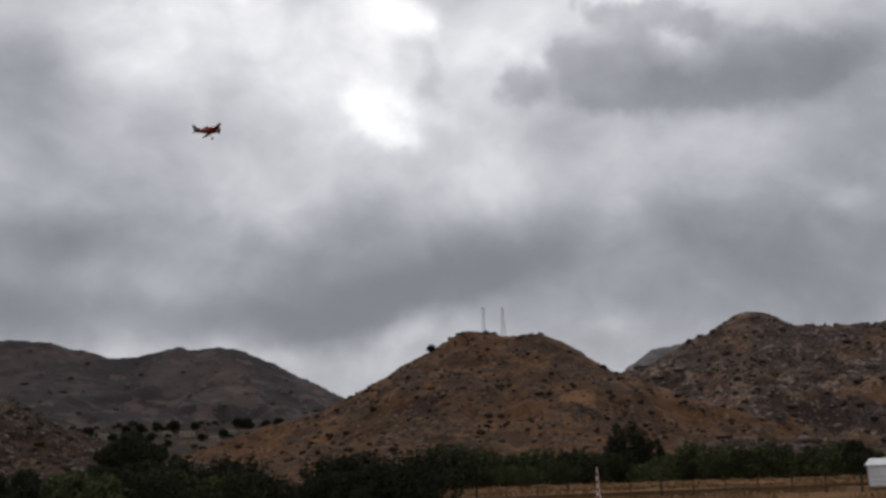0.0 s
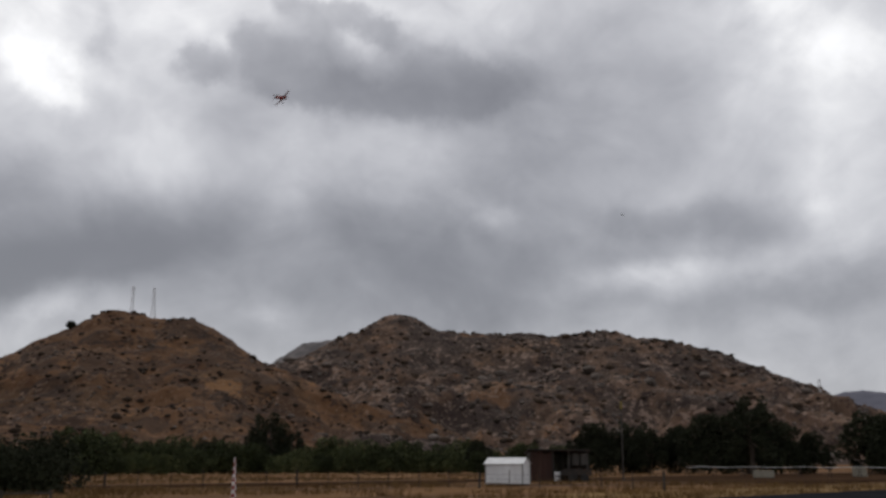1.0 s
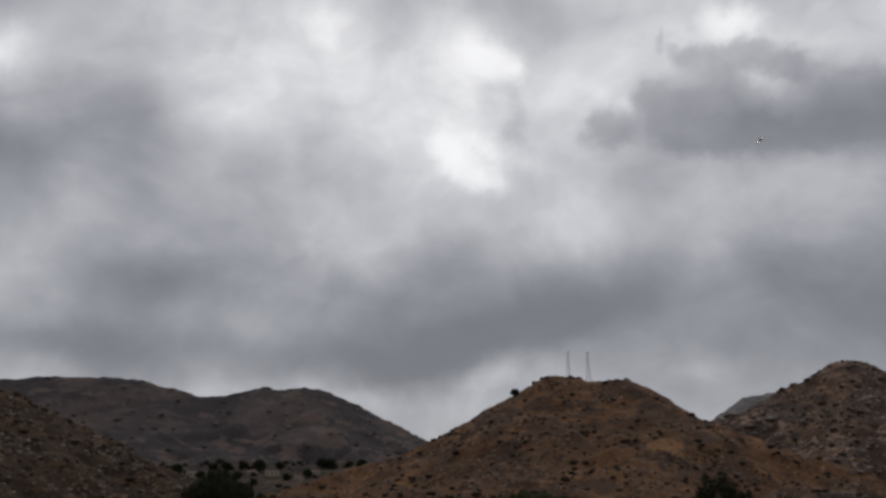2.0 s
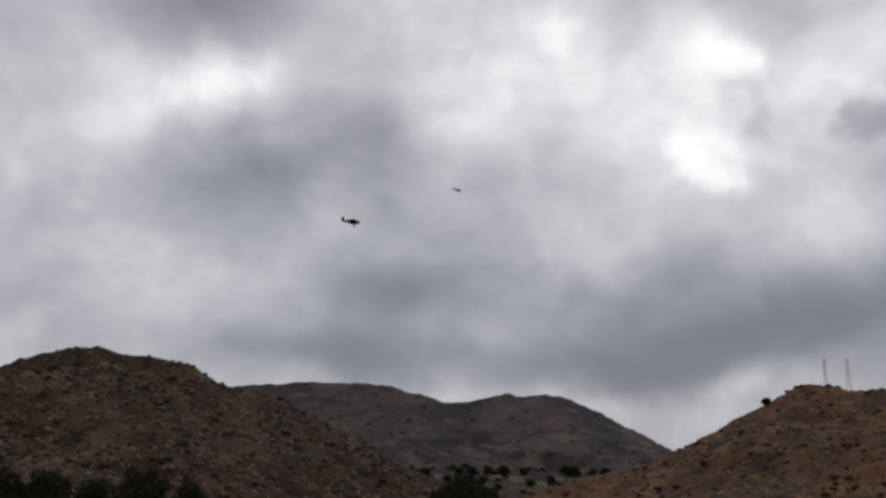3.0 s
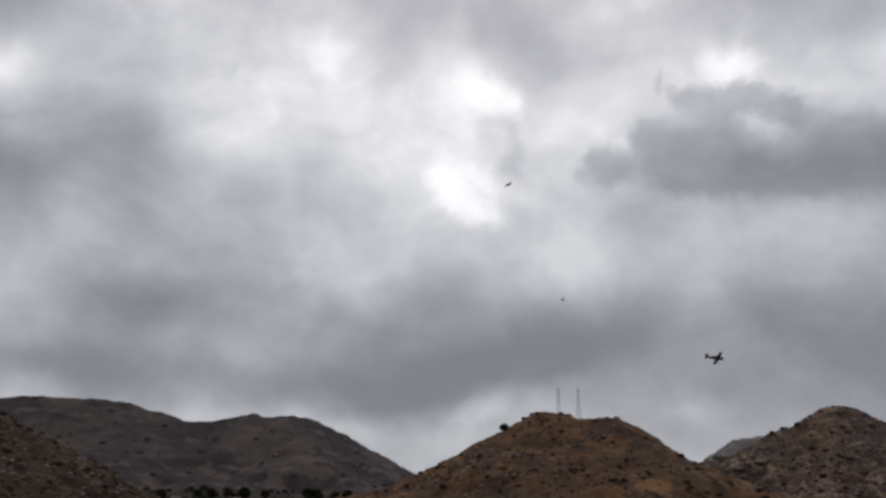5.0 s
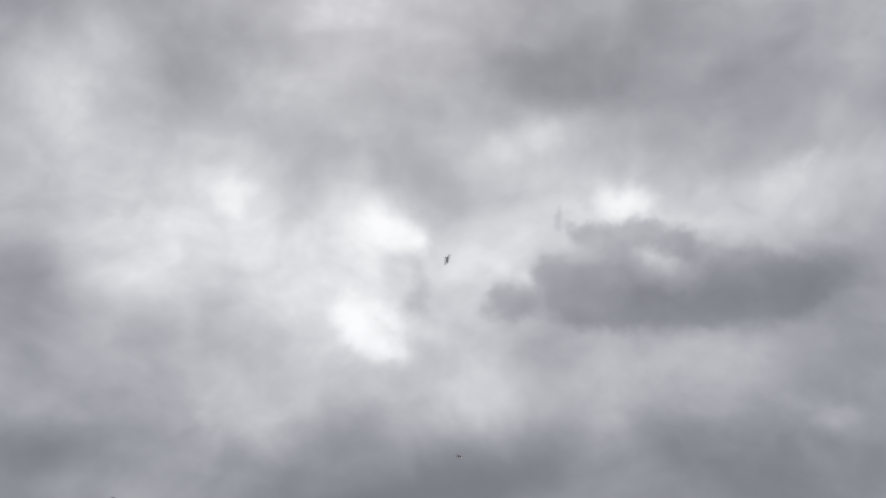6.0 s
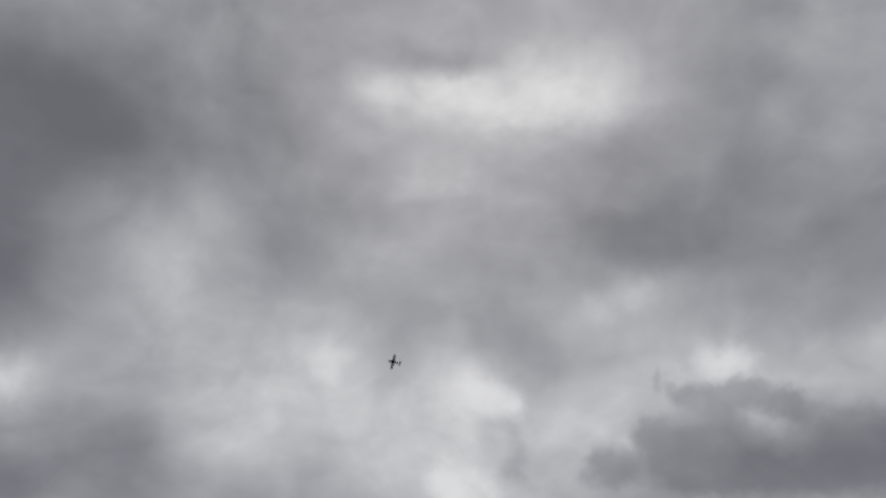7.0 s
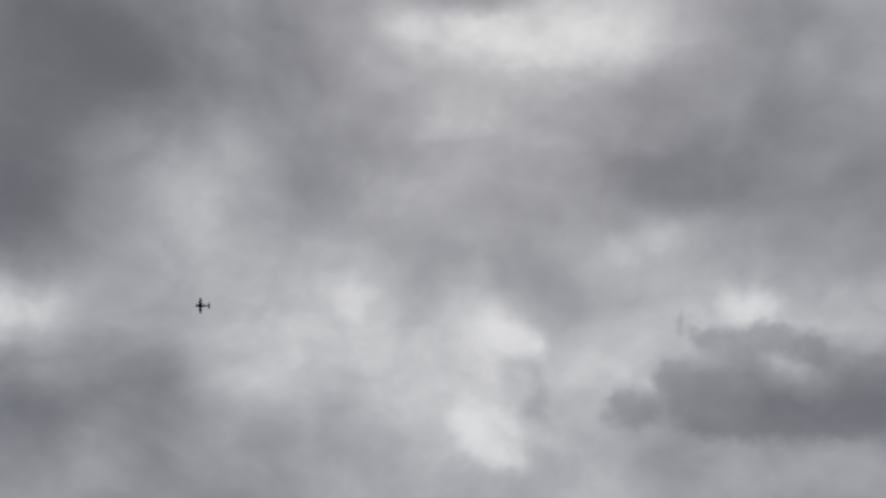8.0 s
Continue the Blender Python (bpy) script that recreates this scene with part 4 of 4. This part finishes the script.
# ---- field things ----
def make_shed():
    w, d, h, top = 3.0, 2.6, 1.62, 2.08
    shed = new("storage_shed")
    shed.matrix_basis = Matrix.Translation(on_bearing(24.15, 80, 0)) @ pose(0, 0, 0, 0, 0, -38)
    tagged(shed, "white metal garden shed with gable roof on dry grass", "shed")
    n = 14
    for k in range(n):
        bm = bmesh.new()
        box(bm, -w / 2 + k * w / n + 0.01, -d / 2, 0.06, -w / 2 + (k + 1) * w / n - 0.01, -d / 2 + 0.03, h)
        part("wall_panel", bm, WHITE, shed)
    bm = bmesh.new()
    box(bm, -w / 2, -d / 2 + 0.031, 0.06, w / 2, -d / 2 + 0.06, h)
    part("front_wall", bm, WHITE, shed)
    bm = bmesh.new()
    box(bm, -w / 2, d / 2 - 0.06, 0.06, w / 2, d / 2, h)
    part("back_wall", bm, WHITE, shed)
    for s in (-1, 1):
        bm = bmesh.new()
        x0, x1 = sorted((s * w / 2, s * (w / 2 + 0.05)))
        ring = [(-d / 2, 0.06), (d / 2, 0.06), (d / 2, h), (0, top - 0.03), (-d / 2, h)]
        loft(bm, [[(x0, y, z) for y, z in ring], [(x1, y, z) for y, z in ring]])
        part("gable_wall", bm, WHITE, shed)
    for s in (-1, 1):
        bm = bmesh.new()
        ya, za, yb, zb = 0, top, s * (d / 2 + 0.12), h - 0.02
        loft(bm, [[(-w / 2 - 0.13, ya, za), (-w / 2 - 0.13, yb, zb), (-w / 2 - 0.13, yb, zb + 0.05), (-w / 2 - 0.13, ya, za + 0.05)],
                  [(w / 2 + 0.13, ya, za), (w / 2 + 0.13, yb, zb), (w / 2 + 0.13, yb, zb + 0.05), (w / 2 + 0.13, ya, za + 0.05)]])
        part("roof_panel", bm, WHITE, shed)
    bm = bmesh.new()
    for y in (-d / 2 + 0.3, d / 2 - 0.3):
        box(bm, -w / 2, y - 0.05, -0.1, w / 2, y + 0.05, 0.06)
    part("base_rail", bm, IRON, shed)
    for x in (-w / 2 - 0.02, w / 2 + 0.05):
        bm = bmesh.new()
        box(bm, x - 0.03, -d / 2 - 0.03, 0.04, x + 0.03, -d / 2 + 0.03, h)
        part("corner_trim", bm, IRON, shed)
    for x in (-0.35, 0.35):
        bm = bmesh.new()
        box(bm, x - 0.34, -d / 2 - 0.03, 0.1, x + 0.34, -d / 2 - 0.004, h - 0.15, 0.008)
        part("door", bm, WHITE, shed)


def make_shack():
    w, d, h = 5.4, 3.6, 2.9
    m = Matrix.Translation(on_bearing(27.0, 96, 0)) @ pose(0, 0, 0, 0, 0, -20)
    shack = new("timber_shack")
    shack.matrix_basis = m
    tagged(shack, "ramshackle open-fronted timber shack with red boards", "shack")
    for x in (-w / 2, -0.6, 0.9, w / 2):
        for y in (-d / 2, d / 2):
            bm = bmesh.new()
            box(bm, x - 0.08, y - 0.08, -0.2, x + 0.08, y + 0.08, h - (0.1 if y < 0 else 0.35), 0.01)
            part("post", bm, WOOD_GREY, shack)
    bm = bmesh.new()
    loft(bm, [[(-w / 2 - 0.3, y, z) for y, z in ((-d / 2 - 0.5, h), (d / 2 + 0.3, h - 0.4), (d / 2 + 0.3, h - 0.28), (-d / 2 - 0.5, h + 0.12))],
              [(w / 2 + 0.3, y, z) for y, z in ((-d / 2 - 0.5, h - 0.08), (d / 2 + 0.3, h - 0.45), (d / 2 + 0.3, h - 0.33), (-d / 2 - 0.5, h + 0.04))]])
    part("roof", bm, IRON, shack, "rusty sagging tin roof")
    rng = random.Random(4)
    x = -w / 2
    while x < -0.75:
        bm = bmesh.new()
        box(bm, x + 0.01, -d / 2 - 0.11, 0.05, x + 0.19, -d / 2 - 0.085, h - 0.1 - 0.25 * rng.random())
        part("board", bm, WOOD_RED, shack)
        x += 0.2
    for k in range(27):
        bm = bmesh.new()
        box(bm, -w / 2 + k * 0.2, d / 2 + 0.085, 0.0, -w / 2 + k * 0.2 + 0.18, d / 2 + 0.11, h - 0.4)
        part("board", bm, WOOD_GREY, shack)
    for k in range(8):
        for s in (-1, 1):
            bm = bmesh.new()
            xx = s * (w / 2 + 0.1)
            box(bm, xx - 0.012, -d / 2 + k * 0.45, 0.0, xx + 0.012, -d / 2 + k * 0.45 + 0.4, h - 0.25)
            part("board", bm, WOOD_GREY, shack)
    bm = bmesh.new()
    for k in range(2):
        box(bm, 1.2 + k * 0.85, -d / 2 - 0.12, 1.5, 1.9 + k * 0.85, -d / 2 - 0.09, 2.6, 0.005)
    part("panel", bm, WOOD_GREY, shack, "faded grey panel")

    trailer = new("farm_trailer")
    trailer.matrix_basis = m @ Matrix.Translation((1.5, -2.9, 0))
    tagged(trailer, "dark rusty farm trailer parked before the shack", "trailer")
    bm = bmesh.new()
    box(bm, -1.3, -0.7, 0.5, 1.3, 0.7, 0.62, 0.02)
    for s in (-0.7, 0.66):
        box(bm, -1.3, s, 0.62, 1.3, s + 0.04, 1.15, 0.01)
    part("bed", bm, IRON, trailer)
    bm = bmesh.new()
    tube(bm, (-1.3, 0, 0.55), (-2.2, 0, 0.42), 0.05)
    part("drawbar", bm, IRON, trailer)
    for x in (-0.5, 0.6):
        for y in (-0.82, 0.82):
            bm = bmesh.new()
            tube(bm, (x, y - 0.1, 0.36), (x, y + 0.1, 0.36), 0.36, None, 18)
            part("wheel", bm, BLACK, trailer)
    drum = new("oil_drum")
    drum.matrix_basis = m @ Matrix.Translation((-0.3, -2.5, 0))
    tagged(drum, "pale dented drum standing before the shack", "drum")
    bm = bmesh.new()
    loft(bm, [[(r * math.cos(k * 0.3927), r * math.sin(k * 0.3927), z) for k in range(16)] for r, z in ((0.28, 0), (0.28, 0.29), (0.3, 0.31), (0.28, 0.33), (0.28, 0.58), (0.3, 0.6), (0.28, 0.62), (0.28, 0.88))])
    part("drum_body", bm, STEEL, drum)


def make_pylon():
    cone = new("race_pylon")
    cone.location = on_bearing(8.46, 46, 0)
    tagged(cone, "tall slim red and white checkered race pylon", "pylon")
    rows, sides, tall = 11, 4, 1.9
    for rrow in range(rows):
        z0, z1 = tall * rrow / rows, tall * (rrow + 1) / rows
        ra, rb = 0.120 - 0.080 * z0 / tall, 0.120 - 0.080 * z1 / tall
        for k in range(sides):
            bm = bmesh.new()
            grid = []
            for j in range(4):
                a = 6.28319 * (k + j / 3) / sides + 0.35
                grid.append([bm.verts.new((r * math.cos(a), r * math.sin(a), z)) for r, z in ((ra, z0), (rb, z1), (rb - 0.012, z1), (ra - 0.012, z0))])
            for a, b in zip(grid, grid[1:]):
                for i in range(4):
                    bm.faces.new((a[i], b[i], b[(i + 1) % 4], a[(i + 1) % 4]))
            bmesh.ops.recalc_face_normals(bm, faces=bm.faces)
            part("check_panel", bm, RED_CHECK if (rrow + k) % 2 else WHITE_CHECK, cone)
    bm = bmesh.new()
    tube(bm, (0, 0, -0.2), (0, 0, tall + 0.06), 0.035, 0.02)
    part("mast", bm, STEEL, cone)


def make_fence():
    fence = new("wire_fence")
    tagged(fence, "thin wire fence on dark metal posts across dry grass", "fence")
    spots = []
    az = -9.0
    while az < 34:
        spots.append(on_bearing(az, 66 + 6 * math.sin(az / 9), 0))
        az += 1.75
    for k, p in enumerate(spots):
        h = 1.15 + 0.1 * ((k * 37) % 5 - 2) / 2
        bm = bmesh.new()
        tube(bm, (p.x, p.y, -0.3), (p.x + 0.02 * ((k * 13) % 5 - 2), p.y, h), 0.035 if k % 6 else 0.08, None, 6)
        part("post", bm, IRON if k % 6 else WOOD_GREY, fence)
    for z in (0.3, 0.6, 0.9):
        rings = [[(p.x + 0.008 * c, p.y, z + 0.008 * d) for c, d in ((1, 0), (0, 1), (-1, 0), (0, -1))] for p in spots]
        part("wire", loft(bmesh.new(), rings), IRON, fence)


def make_pole():
    pole = new("utility_pole")
    pole.location = on_bearing(30.75, 98, 0)
    tagged(pole, "slim wooden utility pole with yellow marker", "pole")
    bm = bmesh.new()
    tube(bm, (0, 0, -0.5), (0.05, 0, 7.9), 0.085, 0.06, 10)
    part("shaft", bm, WOOD_GREY, pole)
    bm = bmesh.new()
    tube(bm, (0.05, 0, 6.9), (0.05, 0, 7.7), 0.11, 0.11, 10)
    part("marker", bm, YELLOW, pole, "faded yellow marker sleeve")


def make_pipe():
    line = new("irrigation_pipe")
    tagged(line, "long pale irrigation pipe raised on low stands", "pipe")
    pts = [on_bearing(34.3 + k * 0.75, 128 - 0.4 * k, 1.2 + 0.05 * math.sin(k * 1.7)) for k in range(18)]
    bm = bmesh.new()
    for a, b in zip(pts, pts[1:]):
        tube(bm, a, b, 0.028, None, 8)
    part("pipe", bm, STEEL, line)
    for p in pts[::2]:
        bm = bmesh.new()
        tube(bm, (p.x - 0.35, p.y, -0.2), p, 0.04, None, 6)
        tube(bm, (p.x + 0.35, p.y, -0.2), p, 0.04, None, 6)
        part("stand", bm, IRON, line)


def make_tank(az, r, w, h, label):
    tank = new("water_tank")
    tank.matrix_basis = Matrix.Translation(on_bearing(az, r, 0)) @ pose(0, 0, 0, 0, 0, -az)
    tagged(tank, label, "tank")
    bm = bmesh.new()
    box(bm, -w / 2, -0.6, 0.15, w / 2, 0.6, h, 0.08)
    part("tank_body", bm, TANK, tank)
    for x in (-w / 2 + 0.2, w / 2 - 0.2):
        bm = bmesh.new()
        box(bm, x - 0.08, -0.55, -0.1, x + 0.08, 0.55, 0.15)
        part("skid", bm, IRON, tank)


def make_house(az, r, on, w, d, h, turn, label):
    at = on_bearing(az, r)
    z = height_on(on, at.x, at.y) or 0
    house = new("house")
    house.matrix_basis = Matrix.Translation((at.x, at.y, z - 0.8)) @ pose(0, 0, 0, 0, 0, turn)
    tagged(house, label, "house", group="valley houses")
    bm = bmesh.new()
    box(bm, -w / 2, -d / 2, -1.5, w / 2, d / 2, h)
    part("wall", bm, PLASTER, house)
    bm = bmesh.new()
    loft(bm, [[(x, -d / 2 - 0.5, h), (x, d / 2 + 0.5, h), (x, 0, h + d * 0.3)] for x in (-w / 2 - 0.5, w / 2 + 0.5)])
    part("roof", bm, ROOF, house)
    for k in range(3):
        bm = bmesh.new()
        x = (k - 1) * w * 0.3
        box(bm, x - 0.7, -d / 2 - 0.05, 1.0, x + 0.7, -d / 2 + 0.05, h - 0.6)
        part("window", bm, GLASS, house)


def make_rail():
    rail = new("pipe_rail")
    tagged(rail, "low pale pipe rail on short posts before the bushes", "rail")
    a, b = on_bearing(-6.0, 39, 0.62), on_bearing(-1.2, 39, 0.62)
    part("top_rail", tube(bmesh.new(), a, b, 0.03, None, 8), WOOD_GREY, rail)
    for f in (0.0, 0.5, 1.0):
        q = a.lerp(b, f)
        part("post", tube(bmesh.new(), (q.x, q.y, -0.2), (q.x, q.y, 0.74), 0.045, None, 8), WOOD_GREY, rail)


make_rail()
make_shed()
make_shack()
make_pylon()
make_fence()
make_pole()
make_pipe()
make_tank(43.3, 125, 1.6, 1.2, "white water tank on skids at the field edge")
make_tank(38.4, 112, 2.2, 0.9, "low white water tank on dirt")
for az, r, w, turn in ((-15.0, 1740, 24, 12), (-16.1, 1790, 16, -20), (-12.6, 1800, 18, 30), (-13.5, 1690, 16, -8), (-7.9, 1810, 18, 5), (-10.0, 1760, 15, -15), (-19.5, 1780, 17, 22)):
    make_house(az, r, "hill_8", w, 11, 6.2, turn, "pale plaster house with brown roof among scrub")


def dry_grass():
    """Tall dry grass in tufts over the field, thickest by the fence and the belt."""
    rng = np.random.default_rng(8)
    vs, fs = [], []
    n = 0
    for _ in range(9000):
        az, r = rng.uniform(-8, 48), 40 + 110 * rng.random() ** 1.3
        p = on_bearing(az, r)
        across, along = -0.4115 * p.x + 0.9114 * p.y, 0.9114 * p.x + 0.4115 * p.y
        if across < 25.6 or along > 78 and 35 < across < 74 or 28 < along < 76 and 61 < across < 72 or noise.noise(Vector((p.x / 14, p.y / 5, 0))) < 0.02:
            continue
        for _ in range(7):
            a, h, w = rng.uniform(0, 6.28), rng.uniform(0.12, 0.42), rng.uniform(0.02, 0.05)
            bx, by = p.x + rng.normal() * 0.22, p.y + rng.normal() * 0.22
            vs += [(bx - w * math.cos(a), by - w * math.sin(a), -0.1), (bx + w * math.cos(a), by + w * math.sin(a), -0.1), (bx + rng.normal() * 0.12, by + rng.normal() * 0.12, h)]
            fs.append((n, n + 1, n + 2))
            n += 3
    tagged(dressed("dry_grass", raw("dry_grass", vs, fs), STRAW), "tall straw-coloured dry grass tufts across the field", "grass", kind="stuff")


dry_grass()


# ---- model aircraft ----
def oval(y, z, rx, rz, n=14, top=1.0):
    return [(rx * math.cos(6.28319 * k / n), y, z + rz * math.sin(6.28319 * k / n) * (top if math.sin(6.28319 * k / n) > 0 else 1.0)) for k in range(n)]


def panel_ring(x, y, z, chord, thick):
    """An aerofoil section at span x with its leading edge at y."""
    shape = ((0, 0), (0.06, 0.45), (0.3, 0.62), (0.65, 0.35), (1, 0.03), (1, -0.03), (0.65, -0.15), (0.3, -0.36), (0.06, -0.32))
    return [(x, y - c * chord, z + t * thick) for c, t in shape]


def make_plane(name, paint, tail_paint, label, gear):
    """A low-wing model aircraft, 2.4 m span; nose along +y."""
    plane = new(name)
    tagged(plane, label, "model airplane", group="model aircraft in flight")
    bm = bmesh.new()
    loft(bm, [oval(0.78, 0, 0.19, 0.2), oval(0.55, 0.01, 0.21, 0.24), oval(0.1, 0.02, 0.2, 0.26), oval(-0.4, 0.03, 0.15, 0.21), oval(-0.9, 0.06, 0.09, 0.13), oval(-1.28, 0.09, 0.035, 0.07)])
    part("fuselage", bm, paint, plane, smooth=True)
    bm = bmesh.new()
    loft(bm, [oval(0.98, 0, 0.12, 0.12), oval(0.96, 0, 0.165, 0.165), oval(0.9, 0, 0.2, 0.2), oval(0.775, 0, 0.205, 0.205)])
    part("cowling", bm, paint, plane, smooth=True)
    for s in (-1, 1):
        bm = bmesh.new()
        loft(bm, [panel_ring(s * x, y, z, c, t) for x, y, z, c, t in ((0.1, 0.5, -0.12, 0.56, 0.12), (0.6, 0.46, -0.07, 0.46, 0.09), (1.1, 0.4, -0.015, 0.34, 0.06), (1.2, 0.34, 0.0, 0.22, 0.03))])
        part("wing", bm, paint, plane)
        bm = bmesh.new()
        loft(bm, [panel_ring(s * x, y, z, c, t) for x, y, z, c, t in ((0.02, -0.98, 0.12, 0.30, 0.035), (0.40, -1.04, 0.125, 0.22, 0.025), (0.46, -1.09, 0.13, 0.14, 0.015))])
        part("tailplane", bm, tail_paint, plane)
    bm = bmesh.new()
    loft(bm, [[(t * 0.6, y - c * chord, z) for (c, t) in ((0, 0), (0.3, 0.03), (1, 0.006), (1, -0.006), (0.3, -0.03))] for y, z, chord in ((-0.85, 0.08, 0.48), (-0.96, 0.34, 0.40), (-1.08, 0.54, 0.26))])
    part("fin", bm, tail_paint, plane)
    bm = bmesh.new()
    loft(bm, [oval(0.32, 0.16, 0.05, 0.03, 10), oval(0.2, 0.2, 0.12, 0.11, 10), oval(-0.15, 0.2, 0.125, 0.13, 10), oval(-0.42, 0.18, 0.08, 0.07, 10), oval(-0.55, 0.15, 0.03, 0.03, 10)])
    part("canopy", bm, GLASS, plane, smooth=True)
    bm = bmesh.new()
    loft(bm, [oval(0.975, 0, 0.06, 0.06, 10), oval(1.03, 0, 0.05, 0.05, 10), oval(1.08, 0, 0.015, 0.015, 10)])
    part("spinner", bm, SILVER, plane, smooth=True)
    bm = bmesh.new()
    for s in (-1, 1):
        box(bm, -0.03, 1.02, 0.02, 0.03, 1.035, 0.30, 0.0, pose(0, 0, 0, 0, 35 + (0 if s > 0 else 180), 0))
    part("propeller", bm, BLACK, plane)
    if gear:
        for s in (-1, 1):
            bm = bmesh.new()
            tube(bm, (s * 0.42, 0.38, -0.1), (s * 0.46, 0.42, -0.40), 0.02, 0.016, 6)
            leg = part("gear_leg", bm, SILVER, plane)
            bm = bmesh.new()
            tube(bm, (s * 0.46 - 0.03, 0.42, -0.42), (s * 0.46 + 0.03, 0.42, -0.42), 0.085, None, 14)
            part("wheel", bm, BLACK, leg)
        bm = bmesh.new()
        tube(bm, (0, -1.1, 0.03), (0, -1.15, -0.08), 0.025, 0.03, 6)
        part("tail_wheel", bm, BLACK, plane)
    for o in plane.children_recursive:
        for v in o.data.vertices:
            v.co.y *= 0.9
    return plane


red_plane = make_plane("red_model_airplane", RED, RED_GREY, "red low-wing model airplane with dark grey-red tail, flying", True)
dark_plane = make_plane("dark_model_airplane", MAROON, MAROON, "dark maroon low-wing model airplane, flying level", True)
grey_plane = make_plane("grey_model_airplane", OLIVE, OLIVE, "dark grey model airplane banking in the sky", False)
far_plane = make_plane("distant_model_airplane", OLIVE, OLIVE, "tiny distant grey model airplane in flight", False)
late_plane = make_plane("distant_model_airplane", OLIVE, SILVER, "tiny distant grey and silver model airplane in flight", False)


def flight(rows, lift=2):
    """Rows of seconds, bearing, height angle, distance and bank; the nose follows the path, raised by lift."""
    pts = [Vector((0, 0, 1.7)) + d * Vector((math.sin(radians(a)) * math.cos(radians(e)), math.cos(radians(a)) * math.cos(radians(e)), math.sin(radians(e)))) for _, a, e, d, _ in rows]
    out = []
    for k, (t, _, _, _, b) in enumerate(rows):
        i, j = max(k - 1, 0), min(k + 1, len(rows) - 1)
        v = (pts[j] - pts[i]) / (rows[j][0] - rows[i][0])
        yaw = -math.degrees(math.atan2(v.x, v.y))
        climb = math.degrees(math.atan2(v.z, math.hypot(v.x, v.y)))
        out.append((t, Matrix.Translation(pts[k]) @ pose(0, 0, 0, 0, 0, yaw) @ pose(0, 0, 0, lift + 0.4 * climb) @ pose(0, 0, 0, 0, b)))
    return out


def motions():
    walk(red_plane, flight([(0.0, -14.25, 20.24, 70, -10), (0.2, -6.79, 20.54, 77, -14), (0.5, 1.69, 20.68, 90, -22), (0.7, 5.84, 20.86, 99, -28), (1.0, 10.26, 21.18, 109, -34),
                            (1.2, 12.29, 21.27, 117, -38), (1.5, 13.54, 21.5, 136, -40), (1.7, 14.15, 21.4, 150, -36), (1.9, 14.42, 21.4, 166, -34), (2.1, 14.34, 21.17, 182, -34),
                            (2.7, 13.2, 20.4, 228, -34), (3.5, 9.87, 18.88, 246, -30), (4.0, 7.03, 17.19, 250, -30), (4.5, 4.21, 15.81, 256, -25), (5.2, 2.2, 14.7, 275, 5), (5.8, 1.36, 14.19, 290, 25),
                            (6.2, 2.77, 13.49, 300, 20), (7.0, 6.0, 12.6, 318, 10), (8.0, 10.5, 12.0, 335, 5)], 14))
    walk(dark_plane, flight([(0.0, -75.0, 19.0, 150, 0), (1.0, -63.0, 18.6, 130, 0), (2.2, -42.95, 17.6, 112, 0), (2.8, -30.0, 17.5, 113, 0), (3.3, -18.93, 17.04, 111, 2), (3.5, -14.84, 16.55, 111, 0),
                             (4.0, -4.94, 15.17, 111, -4), (4.5, 3.94, 13.12, 113, -16), (5.2, 14.0, 10.9, 119, -28), (5.8, 20.15, 9.49, 128, -25), (6.5, 26.0, 8.6, 140, -15), (8.0, 35.0, 7.8, 180, -10)]))
    walk(grey_plane, flight([(0.0, -52.0, 19.5, 205, 0), (1.0, -42.5, 20.2, 205, 0), (2.1, -30.64, 20.9, 208, 0), (2.2, -29.3, 20.8, 209, 0), (3.3, -15.84, 19.26, 225, 30), (3.5, -13.89, 19.12, 228, 42), (4.0, -8.77, 19.4, 233, 46),
                             (4.5, -4.23, 20.3, 228, 45), (5.2, 0.3, 22.6, 205, 55), (5.8, 1.77, 24.75, 185, 60), (6.2, 0.4, 26.22, 172, 60), (6.5, -2.1, 27.68, 164, 60), (7.0, -8.44, 29.06, 154, 58),
                             (7.5, -16.33, 28.89, 149, 55), (8.0, -22.6, 27.37, 150, 55)]))
    walk(far_plane, flight([(0.0, 30.3, 14.2, 380, 30), (0.7, 31.03, 14.38, 405, 30), (1.2, 31.55, 14.24, 425, 20), (2.2, 34.5, 13.6, 460, 10), (4.0, 44.0, 12.6, 500, 0), (8.0, 70.0, 11.0, 560, 0)]))
    walk(late_plane, flight([(0.0, -88.0, 12.5, 380, 0), (2.0, -68.0, 12.0, 400, 0), (4.0, -44.0, 11.6, 415, 0), (5.0, -30.5, 11.4, 420, 0), (5.8, -20.51, 11.35, 425, 0), (7.0, -5.0, 11.2, 430, 0), (8.0, 6.0, 11.0, 440, 0)]))


motions()
